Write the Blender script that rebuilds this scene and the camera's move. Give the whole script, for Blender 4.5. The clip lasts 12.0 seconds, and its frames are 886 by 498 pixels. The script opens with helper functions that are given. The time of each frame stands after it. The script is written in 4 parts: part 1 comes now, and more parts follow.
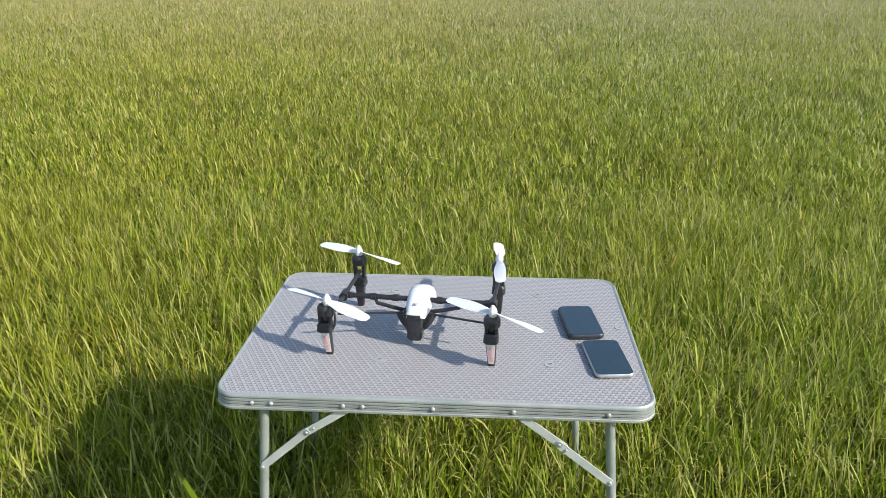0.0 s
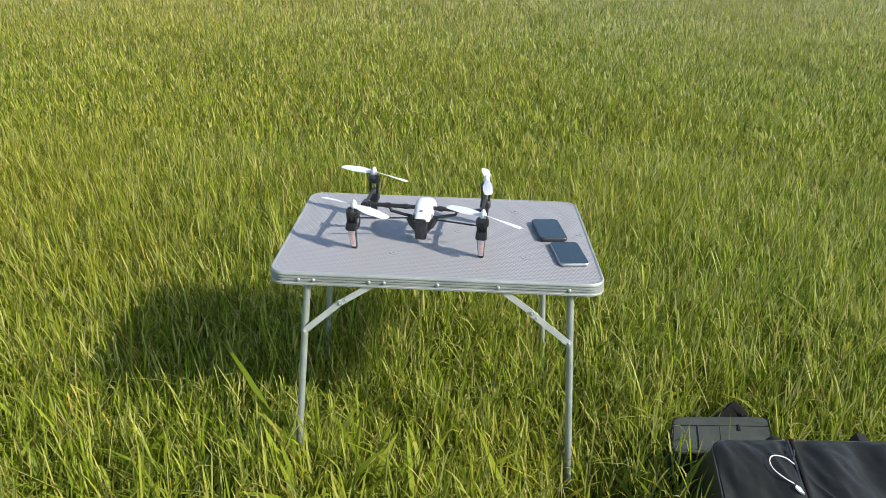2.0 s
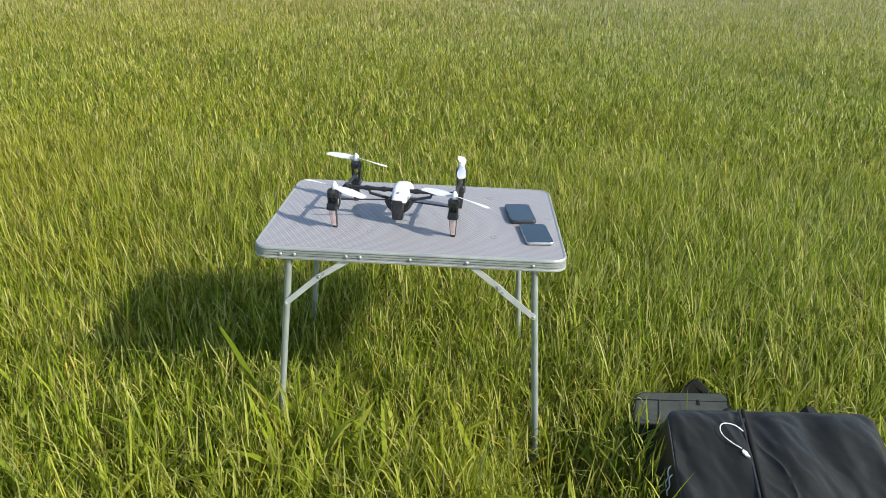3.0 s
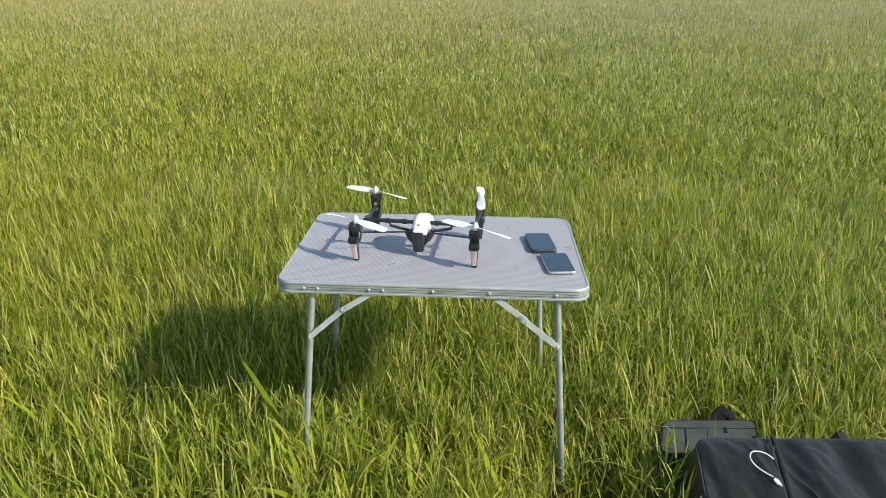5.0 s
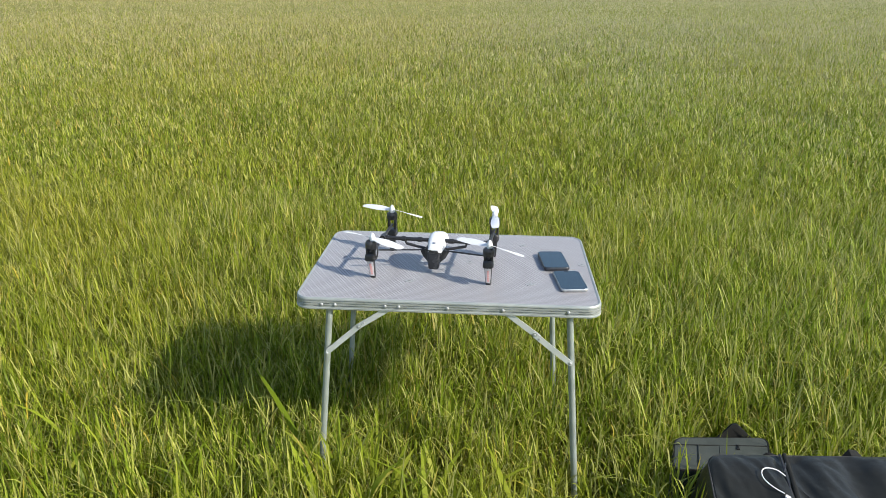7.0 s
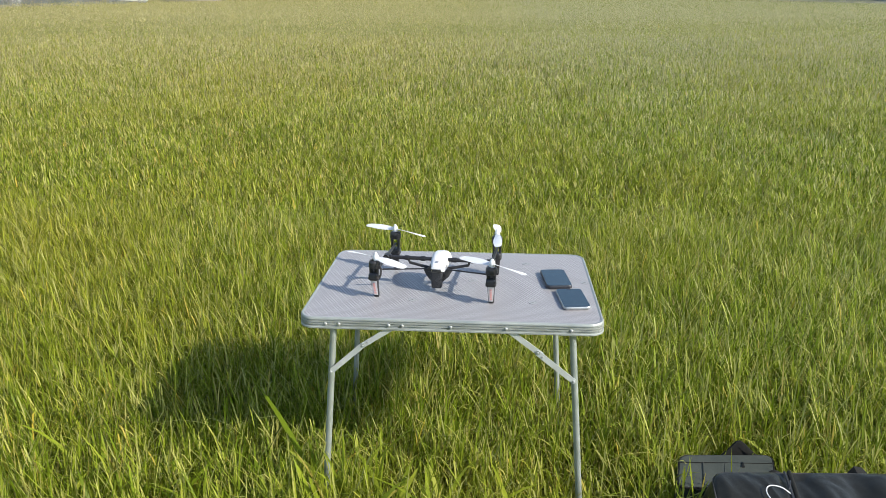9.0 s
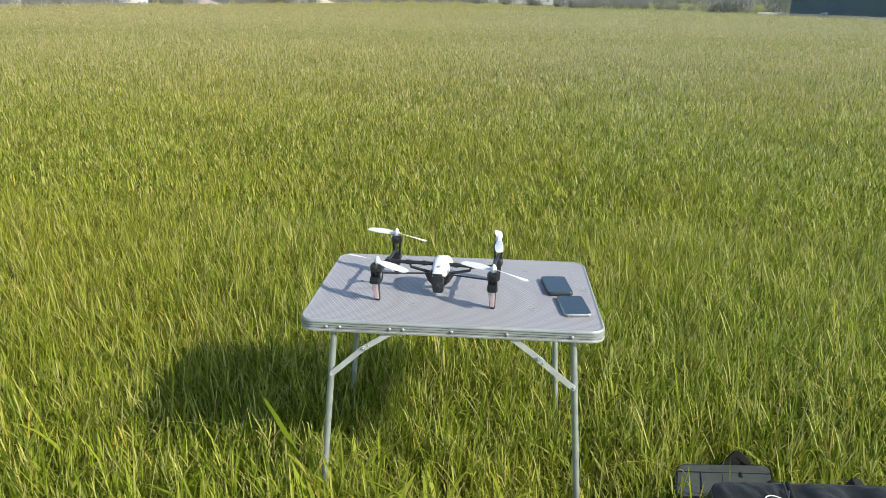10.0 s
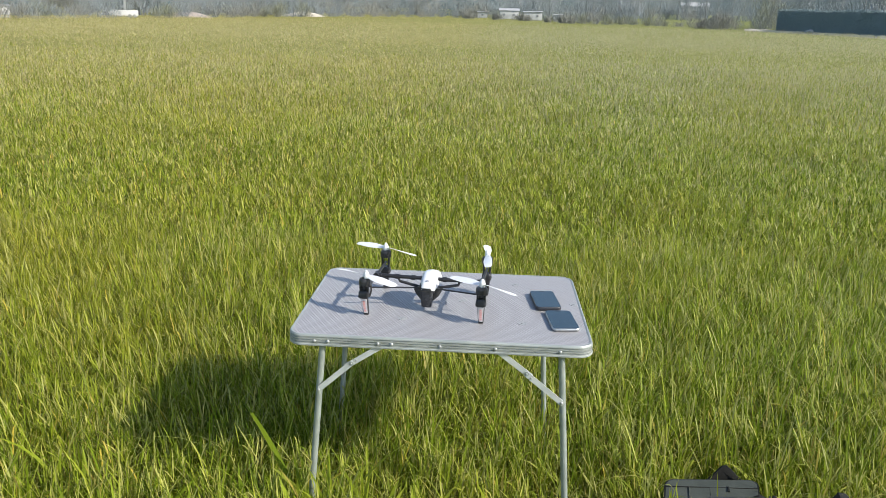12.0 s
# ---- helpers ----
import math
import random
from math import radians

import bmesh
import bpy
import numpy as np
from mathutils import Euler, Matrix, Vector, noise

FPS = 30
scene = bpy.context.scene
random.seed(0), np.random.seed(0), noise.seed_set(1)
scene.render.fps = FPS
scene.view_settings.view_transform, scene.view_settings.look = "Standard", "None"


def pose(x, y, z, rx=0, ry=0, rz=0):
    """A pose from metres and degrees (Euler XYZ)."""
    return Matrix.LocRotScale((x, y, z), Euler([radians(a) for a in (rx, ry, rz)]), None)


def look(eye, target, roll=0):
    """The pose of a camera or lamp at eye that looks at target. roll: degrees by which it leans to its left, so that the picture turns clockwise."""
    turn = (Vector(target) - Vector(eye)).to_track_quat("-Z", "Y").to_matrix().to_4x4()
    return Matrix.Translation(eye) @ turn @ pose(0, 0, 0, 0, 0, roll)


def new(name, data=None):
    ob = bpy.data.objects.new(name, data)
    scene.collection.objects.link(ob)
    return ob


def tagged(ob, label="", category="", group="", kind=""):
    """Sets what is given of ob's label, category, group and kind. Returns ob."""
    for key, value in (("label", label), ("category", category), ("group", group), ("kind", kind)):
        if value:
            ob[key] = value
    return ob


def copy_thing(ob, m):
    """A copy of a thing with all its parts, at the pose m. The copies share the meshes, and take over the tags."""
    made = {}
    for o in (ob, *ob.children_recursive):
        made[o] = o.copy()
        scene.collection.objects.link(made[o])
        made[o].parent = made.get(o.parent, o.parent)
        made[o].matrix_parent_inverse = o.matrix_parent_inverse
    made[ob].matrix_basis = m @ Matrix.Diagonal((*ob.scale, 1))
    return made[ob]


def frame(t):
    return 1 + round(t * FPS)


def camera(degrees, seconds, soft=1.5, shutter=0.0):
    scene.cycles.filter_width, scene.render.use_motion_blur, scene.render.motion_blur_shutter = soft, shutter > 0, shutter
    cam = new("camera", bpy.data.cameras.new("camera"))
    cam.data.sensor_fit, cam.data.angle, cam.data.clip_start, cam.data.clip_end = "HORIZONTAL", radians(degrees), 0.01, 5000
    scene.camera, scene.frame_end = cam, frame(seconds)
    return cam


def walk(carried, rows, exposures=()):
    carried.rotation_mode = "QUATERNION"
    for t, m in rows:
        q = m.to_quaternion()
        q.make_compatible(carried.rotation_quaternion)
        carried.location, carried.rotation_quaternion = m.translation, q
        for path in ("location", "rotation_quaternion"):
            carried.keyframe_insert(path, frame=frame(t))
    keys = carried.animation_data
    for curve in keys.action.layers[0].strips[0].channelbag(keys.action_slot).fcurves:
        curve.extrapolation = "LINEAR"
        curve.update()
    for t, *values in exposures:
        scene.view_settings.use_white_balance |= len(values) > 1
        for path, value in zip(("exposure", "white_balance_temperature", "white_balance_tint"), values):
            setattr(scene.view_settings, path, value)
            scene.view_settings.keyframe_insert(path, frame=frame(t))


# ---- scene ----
cam = camera(61.7, 12.0, soft=0.8)
PATH = [
    (0, (0.084, -1.44, 1.399), (-0.044, 0.419, 0.671), -0.2),
    (0.5, (0.079, -1.448, 1.409), (-0.068, 0.406, 0.674), -0.2),
    (0.7, (0.068, -1.48, 1.415), (-0.076, 0.373, 0.678), -0.1),
    (0.8, (0.062, -1.502, 1.412), (-0.089, 0.349, 0.671), -0.2),
    (1, (0.03, -1.559, 1.398), (-0.127, 0.283, 0.634), -0.8),
    (1.2, (-0.012, -1.639, 1.405), (-0.166, 0.189, 0.609), -1.1),
    (1.5, (-0.032, -1.775, 1.421), (-0.169, 0.047, 0.609), -1.3),
    (1.7, (-0.018, -1.827, 1.426), (-0.111, -0.004, 0.608), 0.2),
    (1.8, (-0.01, -1.845, 1.43), (-0.061, -0.02, 0.613), 1.2),
    (2, (0.025, -1.883, 1.44), (-0.008, -0.056, 0.628), 1.9),
    (2.2, (0.067, -1.921, 1.438), (0.03, -0.09, 0.635), 2.0),
    (2.5, (0.103, -1.967, 1.422), (0.079, -0.134, 0.623), 2.5),
    (3, (0.12, -2.028, 1.415), (0.066, -0.19, 0.63), 2.2),
    (4.8, (0.083, -2.011, 1.42), (0.011, -0.149, 0.694), 0.8),
    (5, (0.095, -2.028, 1.429), (0.005, -0.164, 0.708), 0.6),
    (5.3, (0.078, -2.054, 1.43), (-0.019, -0.186, 0.724), 2.3),
    (5.5, (0.044, -2.064, 1.437), (-0.039, -0.196, 0.727), 4.6),
    (6, (0.066, -2.072, 1.445), (-0.05, -0.207, 0.732), 4.2),
    (6.5, (0.084, -2.067, 1.45), (-0.043, -0.195, 0.758), 1.7),
    (7, (0.093, -2.07, 1.442), (-0.034, -0.192, 0.768), 0.4),
    (9, (0.099, -2.082, 1.451), (-0.042, -0.189, 0.821), -0.1),
    (9.5, (0.088, -2.085, 1.445), (-0.047, -0.188, 0.828), 0.6),
    (10, (0.082, -2.086, 1.444), (-0.048, -0.186, 0.833), 1.0),
    (10.5, (0.079, -2.088, 1.439), (-0.048, -0.185, 0.838), 1.3),
    (11, (0.079, -2.094, 1.438), (-0.043, -0.188, 0.845), 1.4),
    (11.5, (0.077, -2.09, 1.44), (-0.032, -0.181, 0.853), 1.6),
    (12, (0.084, -2.09, 1.449), (-0.019, -0.178, 0.873), 1.4),
]
walk(cam, [(t, look(eye, target, roll)) for t, eye, target, roll in PATH])

# ---- world, sun, exposure ----
SUN_EL, SUN_AZ = radians(34.2), math.atan2(0.917, -0.398)
world = bpy.data.worlds.new("sky")
scene.world = world
world.use_nodes = True
wn, wl = world.node_tree.nodes, world.node_tree.links
sky = wn.new("ShaderNodeTexSky")
sky.sky_type, sky.sun_disc = "NISHITA", False
sky.sun_elevation, sky.sun_rotation = SUN_EL, SUN_AZ
wl.new(sky.outputs[0], wn["Background"].inputs[0])
wn["Background"].inputs[1].default_value = 0.15
sun = new("sun", bpy.data.lights.new("sun", "SUN"))
sun.data.energy, sun.data.angle, sun.data.color = 4.6, radians(0.6), (1.0, 0.94, 0.84)
sun_way = Vector((math.sin(SUN_AZ) * math.cos(SUN_EL), math.cos(SUN_AZ) * math.cos(SUN_EL), math.sin(SUN_EL)))
sun.matrix_world = look(sun_way * 50, (0, 0, 0))
scene.view_settings.exposure = 0.65


# ---- materials ----
def node_mat(name):
    m = bpy.data.materials.new(name)
    m.use_nodes = True
    return m, m.node_tree.nodes, m.node_tree.links, m.node_tree.nodes["Principled BSDF"]


def mix_colour(nodes, links, fac, a, b):
    n = nodes.new("ShaderNodeMix")
    n.data_type = "RGBA"
    for sock, v in ((0, fac), (6, a), (7, b)):
        if isinstance(v, (int, float)):
            n.inputs[sock].default_value = v
        elif isinstance(v, tuple):
            n.inputs[sock].default_value = (*v, 1)
        else:
            links.new(v, n.inputs[sock])
    return n.outputs[2]


def ramp(nodes, links, src, lo, hi):
    n = nodes.new("ShaderNodeMapRange")
    n.inputs[1].default_value, n.inputs[2].default_value = lo, hi
    links.new(src, n.inputs[0])
    return n.outputs[0]


def noise_tex(nodes, links, scale, detail=4.0, coord="Object", rough=0.55):
    tc = nodes.new("ShaderNodeTexCoord")
    n = nodes.new("ShaderNodeTexNoise")
    n.inputs["Scale"].default_value, n.inputs["Detail"].default_value, n.inputs["Roughness"].default_value = scale, detail, rough
    links.new(tc.outputs[coord], n.inputs["Vector"])
    return n.outputs["Fac"]


def bump(nodes, links, bsdf, height, strength, dist):
    b = nodes.new("ShaderNodeBump")
    b.inputs["Strength"].default_value, b.inputs["Distance"].default_value = strength, dist
    links.new(height, b.inputs["Height"])
    links.new(b.outputs[0], bsdf.inputs["Normal"])


def surface(name, a, b, rough=0.5, metal=0.0, scale=30.0, fine=300.0, relief=0.1, rough_var=0.12, spec=0.5, coat=0.0):
    """A plain material: two tones mixed by stains, fine grain in the relief and the roughness."""
    m, nodes, links, bsdf = node_mat(name)
    big, small = noise_tex(nodes, links, scale), noise_tex(nodes, links, fine, 2.0)
    links.new(mix_colour(nodes, links, ramp(nodes, links, big, 0.35, 0.65), a, b), bsdf.inputs["Base Color"])
    r = nodes.new("ShaderNodeMapRange")
    r.inputs[1].default_value, r.inputs[2].default_value = 0.3, 0.7
    r.inputs[3].default_value, r.inputs[4].default_value = max(rough - rough_var, 0.03), min(rough + rough_var, 1)
    links.new(big, r.inputs[0])
    links.new(r.outputs[0], bsdf.inputs["Roughness"])
    bsdf.inputs["Metallic"].default_value = metal
    bsdf.inputs["Specular IOR Level"].default_value = spec
    bsdf.inputs["Coat Weight"].default_value = coat
    if relief:
        bump(nodes, links, bsdf, small, relief, 0.002)
    return m


def grass_material(name="grass_blade", pale=0.0):
    """Blade: each blade has its own tone; drier and greener patches across the field; light passes through."""
    m, nodes, links, bsdf = node_mat(name)
    geo = nodes.new("ShaderNodeNewGeometry")
    rnd = geo.outputs["Random Per Island"]
    patch = noise_tex(nodes, links, 0.35, 4.0)
    patch2 = noise_tex(nodes, links, 2.2, 3.0)
    cr = nodes.new("ShaderNodeValToRGB")
    links.new(rnd, cr.inputs[0])
    stops = ((0.0, (0.095, 0.120, 0.010)), (0.28, (0.172, 0.226, 0.015)), (0.58, (0.275, 0.320, 0.028)), (0.80, (0.400, 0.400, 0.060)), (0.92, (0.53, 0.49, 0.15)), (0.975, (0.42, 0.32, 0.09)), (1.0, (0.60, 0.44, 0.07)))
    while len(cr.color_ramp.elements) < len(stops):
        cr.color_ramp.elements.new(0.5)
    for e, (p, c) in zip(cr.color_ramp.elements, stops):
        e.position, e.color = p, (*c, 1)
    c1 = mix_colour(nodes, links, ramp(nodes, links, patch, 0.45, 0.85), cr.outputs[0], (0.32, 0.31, 0.035))
    n = nodes.new("ShaderNodeMix")
    n.data_type, n.blend_type = "RGBA", "MULTIPLY"
    n.inputs[0].default_value = 0.5
    links.new(c1, n.inputs[6])
    links.new(mix_colour(nodes, links, ramp(nodes, links, patch2, 0.3, 0.7), (0.86, 0.96, 0.8), (1.12, 1.05, 1.0)), n.inputs[7])
    # yellowish lens veil on one side, painted into the blade colour across x
    tc = nodes.new("ShaderNodeTexCoord")
    sep = nodes.new("ShaderNodeSeparateXYZ")
    links.new(tc.outputs["Object"], sep.inputs[0])
    side = nodes.new("ShaderNodeMix")
    side.data_type, side.blend_type = "RGBA", "MULTIPLY"
    side.inputs[0].default_value = 1.0
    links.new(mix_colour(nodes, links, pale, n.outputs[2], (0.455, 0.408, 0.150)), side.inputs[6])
    links.new(mix_colour(nodes, links, ramp(nodes, links, sep.outputs[0], -2.2, 2.2), (1.00, 0.97, 0.87), (0.925, 0.955, 1.02)), side.inputs[7])
    # distance haze painted into the blade colour: paler and bluer farther off
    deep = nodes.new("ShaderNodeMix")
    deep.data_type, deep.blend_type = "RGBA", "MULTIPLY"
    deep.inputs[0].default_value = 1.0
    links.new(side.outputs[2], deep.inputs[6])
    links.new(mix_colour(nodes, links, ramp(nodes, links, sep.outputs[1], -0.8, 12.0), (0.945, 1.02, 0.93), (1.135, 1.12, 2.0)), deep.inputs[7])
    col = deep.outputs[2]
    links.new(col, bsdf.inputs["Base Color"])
    bsdf.inputs["Roughness"].default_value = 0.45
    bsdf.inputs["Specular IOR Level"].default_value = 0.14
    tr = nodes.new("ShaderNodeBsdfTranslucent")
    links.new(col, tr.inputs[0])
    mx = nodes.new("ShaderNodeMixShader")
    mx.inputs[0].default_value = 0.45
    links.new(bsdf.outputs[0], mx.inputs[1])
    links.new(tr.outputs[0], mx.inputs[2])
    links.new(mx.outputs[0], nodes["Material Output"].inputs[0])
    return m


def ground_material():
    """Soil with grass sward: mottled, streaked green and straw."""
    m, nodes, links, bsdf = node_mat("ground_sward")
    a, b, c = noise_tex(nodes, links, 0.35), noise_tex(nodes, links, 3.0, 6.0), noise_tex(nodes, links, 40.0, 3.0)
    c0 = mix_colour(nodes, links, ramp(nodes, links, b, 0.4, 0.62), (0.058, 0.058, 0.012), (0.120, 0.116, 0.026))
    c1 = mix_colour(nodes, links, ramp(nodes, links, a, 0.4, 0.68), c0, (0.150, 0.155, 0.034))
    c2 = mix_colour(nodes, links, ramp(nodes, links, c, 0.5, 0.8), c1, (0.21, 0.20, 0.07))
    tc = nodes.new("ShaderNodeTexCoord")
    sep = nodes.new("ShaderNodeSeparateXYZ")
    links.new(tc.outputs["Object"], sep.inputs[0])
    c3 = mix_colour(nodes, links, ramp(nodes, links, b, 0.3, 0.7), (0.190, 0.190, 0.070), (0.235, 0.230, 0.088))
    # pale haze tone painted into the sward, growing with distance across the field
    c2 = mix_colour(nodes, links, ramp(nodes, links, sep.outputs[1], 5.0, 24.0), c2, c3)
    # the blades' one-sided lens veil tint, painted into the ground as well
    side_tint = nodes.new("ShaderNodeMix")
    side_tint.data_type, side_tint.blend_type = "RGBA", "MULTIPLY"
    side_tint.inputs[0].default_value = 1.0
    links.new(c2, side_tint.inputs[6])
    links.new(mix_colour(nodes, links, ramp(nodes, links, sep.outputs[0], -25.0, 30.0), (1.06, 1.02, 0.95), (0.80, 0.90, 0.92)), side_tint.inputs[7])
    links.new(side_tint.outputs[2], bsdf.inputs["Base Color"])
    bsdf.inputs["Roughness"].default_value = 1.0
    bsdf.inputs["Specular IOR Level"].default_value = 0.0
    bump(nodes, links, bsdf, c, 0.8, 0.05)
    return m


def tabletop_material():
    """Grey laminate printed and embossed with a small hexagonal weave of pale cells in darker joints."""
    m, nodes, links, bsdf = node_mat("tabletop_laminate")
    tc = nodes.new("ShaderNodeTexCoord")
    sep = nodes.new("ShaderNodeSeparateXYZ")
    links.new(tc.outputs["Object"], sep.inputs[0])

    def op(kind, a, b=None):
        n = nodes.new("ShaderNodeMath")
        n.operation = kind
        for i, v in enumerate((a, b)):
            if v is None:
                continue
            if isinstance(v, (int, float)):
                n.inputs[i].default_value = v
            else:
                links.new(v, n.inputs[i])
        return n.outputs[0]
    # three families of waves at 60 degrees make the weave: thin joints, dark knots and pale lozenges
    P = 2 * math.pi / 0.0078
    waves, shifted = [], []
    for ang in (30, 90, 150):
        u = op("ADD", op("MULTIPLY", sep.outputs[0], math.cos(radians(ang)) * P), op("MULTIPLY", sep.outputs[1], math.sin(radians(ang)) * P))
        waves.append(op("COSINE", u))
        shifted.append(op("SINE", u))
    s = op("ADD", op("ADD", waves[0], waves[1]), waves[2])
    d = op("ADD", op("SUBTRACT", shifted[0], shifted[1]), shifted[2])
    cell = ramp(nodes, links, s, -1.15, 0.1)
    knot = ramp(nodes, links, d, 1.3, 2.5)
    pale = ramp(nodes, links, d, -1.2, -2.5)
    joint = mix_colour(nodes, links, pale, (0.140, 0.132, 0.136), (0.32, 0.318, 0.324))
    base = mix_colour(nodes, links, cell, joint, (0.385, 0.381, 0.388))
    base = mix_colour(nodes, links, op("MULTIPLY", knot, 0.45), base, (0.060, 0.054, 0.056))
    # every second joint is printed darker
    for ang, strength in ((30, 0.42), (150, 0.24), (90, 0.12)):
        u = op("ADD", op("MULTIPLY", sep.outputs[0], math.cos(radians(ang)) * P / 2), op("MULTIPLY", sep.outputs[1], math.sin(radians(ang)) * P / 2))
        base = mix_colour(nodes, links, op("MULTIPLY", ramp(nodes, links, op("COSINE", u), 0.72, 1.0), strength), base, (0.105, 0.092, 0.094))
    wear = noise_tex(nodes, links, 7.0, 5.0)
    links.new(mix_colour(nodes, links, ramp(nodes, links, wear, 0.5, 0.95), base, (0.25, 0.255, 0.26)), bsdf.inputs["Base Color"])
    bsdf.inputs["Roughness"].default_value = 0.42
    bump(nodes, links, bsdf, cell, 0.35, 0.0006)
    return m


def cloth_material(name, a, b, rough=0.55, weave=900.0):
    m, nodes, links, bsdf = node_mat(name)
    big, fine = noise_tex(nodes, links, 9.0, 4.0), noise_tex(nodes, links, weave, 1.0)
    links.new(mix_colour(nodes, links, ramp(nodes, links, big, 0.35, 0.7), a, b), bsdf.inputs["Base Color"])
    bsdf.inputs["Roughness"].default_value = rough
    bsdf.inputs["Sheen Weight"].default_value = 0.0
    bsdf.inputs["Specular IOR Level"].default_value = 0.27
    crease = noise_tex(nodes, links, 26.0, 2.0)
    add = nodes.new("ShaderNodeMath")
    add.operation = "MULTIPLY_ADD"
    add.inputs[1].default_value = 7.0
    links.new(crease, add.inputs[0])
    links.new(fine, add.inputs[2])
    bump(nodes, links, bsdf, add.outputs[0], 0.35, 0.0007)
    return m


# second blade material: straw, and far blades with haze painted in as a paler tone
GRASS, STRAW_HAZE_GRASS, GROUND, TOP = grass_material(), grass_material("straw_haze_blade", 0.68), ground_material(), tabletop_material()
ALU = surface("brushed_aluminium", (0.27, 0.295, 0.285), (0.33, 0.355, 0.34), 0.50, 0.35, 20, 500, 0.05)
ALU_LEG = surface("leg_aluminium", (0.25, 0.285, 0.262), (0.31, 0.345, 0.322), 0.5, 0.4, 18, 500, 0.05)
BRACE = surface("brace_steel", (0.40, 0.43, 0.42), (0.46, 0.49, 0.47), 0.55, 0.25, 25, 400, 0.05)
STAMP = surface("pale_plastic", (0.25, 0.262, 0.264), (0.30, 0.312, 0.314), 0.7, 0, 80, 500, 0.05)
RIVET = surface("rivet_steel", (0.30, 0.315, 0.315), (0.38, 0.395, 0.39), 0.5, 0.35, 200, 900, 0.05)
WHITE = surface("white_plastic", (0.68, 0.69, 0.70), (0.63, 0.645, 0.66), 0.3, 0, 20, 600, 0.02, spec=0.5)
BLACK = surface("black_plastic", (0.014, 0.014, 0.016), (0.024, 0.024, 0.026), 0.42, 0, 60, 700, 0.08)
SMOKE = surface("dark_glossy_plastic", (0.02, 0.022, 0.026), (0.03, 0.032, 0.036), 0.25, 0, 40, 600, 0.03)
LEDPANEL = surface("pale_lens_plastic", (0.44, 0.43, 0.44), (0.50, 0.48, 0.49), 0.35, 0, 120, 600, 0.03)
REDSTRIP = surface("red_lens_plastic", (0.55, 0.25, 0.24), (0.60, 0.33, 0.31), 0.4, 0, 200, 600, 0.03)
PHONE_BODY = surface("phone_bumper", (0.02, 0.022, 0.027), (0.03, 0.032, 0.04), 0.4, 0, 60, 700, 0.02)
PHONE_METAL = surface("phone_silver_rim", (0.36, 0.38, 0.39), (0.44, 0.455, 0.465), 0.35, 0.7, 60, 700, 0.02)
# some of the sky's blue reflection is put into the screen's base colour
GLASS = surface("phone_screen_glass", (0.009, 0.023, 0.032), (0.013, 0.028, 0.038), 0.12, 0, 12, 300, 0.0, 0.05, spec=0.9)
BAG = cloth_material("black_nylon", (0.0150, 0.0156, 0.0128), (0.0190, 0.0196, 0.0164), 0.36)
BAG_TRIM = cloth_material("black_webbing", (0.0045, 0.0050, 0.0042), (0.0070, 0.0078, 0.0066), 0.8)
PIPING = cloth_material("grey_piping", (0.030, 0.030, 0.030), (0.045, 0.045, 0.045), 0.7)
CASE = cloth_material("grey_canvas", (0.036, 0.043, 0.036), (0.054, 0.062, 0.053), 0.8)
CORD = cloth_material("white_cord", (0.75, 0.75, 0.73), (0.65, 0.65, 0.63), 0.6)
# far trees only: bark colour is lightened to carry distance haze
BARK = surface("hazed_bark", (0.17, 0.185, 0.188), (0.21, 0.22, 0.22), 0.9, 0, 3, 25, 0.6)
TWIG = surface("bare_twigs", (0.18, 0.185, 0.165), (0.22, 0.22, 0.195), 0.9, 0, 0.6, 25, 0.2)
NEEDLE = surface("evergreen_foliage", (0.085, 0.130, 0.150), (0.115, 0.160, 0.178), 0.8, 0, 0.5, 20, 0.3)
# hedge colour is raised to pale blue-grey to stand in for distance haze
HEDGE = surface("hazed_hedge_foliage", (0.180, 0.235, 0.252), (0.200, 0.255, 0.272), 0.95, 0, 0.8, 20, 0.3, spec=0.1)
# distance haze is painted into these twigs as pale grey-blue
HAZE_TWIG = surface("hazed_twigs", (0.165, 0.195, 0.210), (0.205, 0.230, 0.240), 0.95, 0, 0.25, 25, 0.1)
BUSH = surface("bush_foliage", (0.15, 0.165, 0.11), (0.20, 0.205, 0.15), 0.85, 0, 0.8, 20, 0.3)
RENDERED = surface("white_painted_wall", (0.36, 0.37, 0.375), (0.46, 0.465, 0.46), 0.8, 0, 1.5, 40, 0.1)
ROOF = surface("grey_roof_sheet", (0.30, 0.31, 0.32), (0.38, 0.38, 0.38), 0.7, 0, 1.5, 40, 0.1)
PANE = surface("dark_window_pane", (0.17, 0.185, 0.20), (0.22, 0.235, 0.25), 0.1, 0, 5, 40, 0.0)
TRACK = surface("pale_gravel_track", (0.36, 0.33, 0.27), (0.46, 0.42, 0.35), 0.95, 0, 0.7, 9, 0.5)


# ---- helpers for meshes ----
def finish(bm, name, smooth=True):
    me = bpy.data.meshes.new(name)
    bmesh.ops.recalc_face_normals(bm, faces=bm.faces)
    bm.to_mesh(me)
    bm.free()
    if smooth:
        me.polygons.foreach_set("use_smooth", [True] * len(me.polygons))
        me.set_sharp_from_angle(angle=radians(38))
    return me


def part(name, bm, material, parent=None, label="", smooth=True):
    me = finish(bm, name, smooth)
    me.materials.append(material)
    ob = new(name, me)
    if parent:
        ob.parent = parent
    return tagged(ob, label) if label else ob


def thing(name, m, label, category, group="", kind=""):
    ob = new(name)
    ob.empty_display_size = 0.1
    ob.matrix_basis = m
    return tagged(ob, label, category, group, kind)


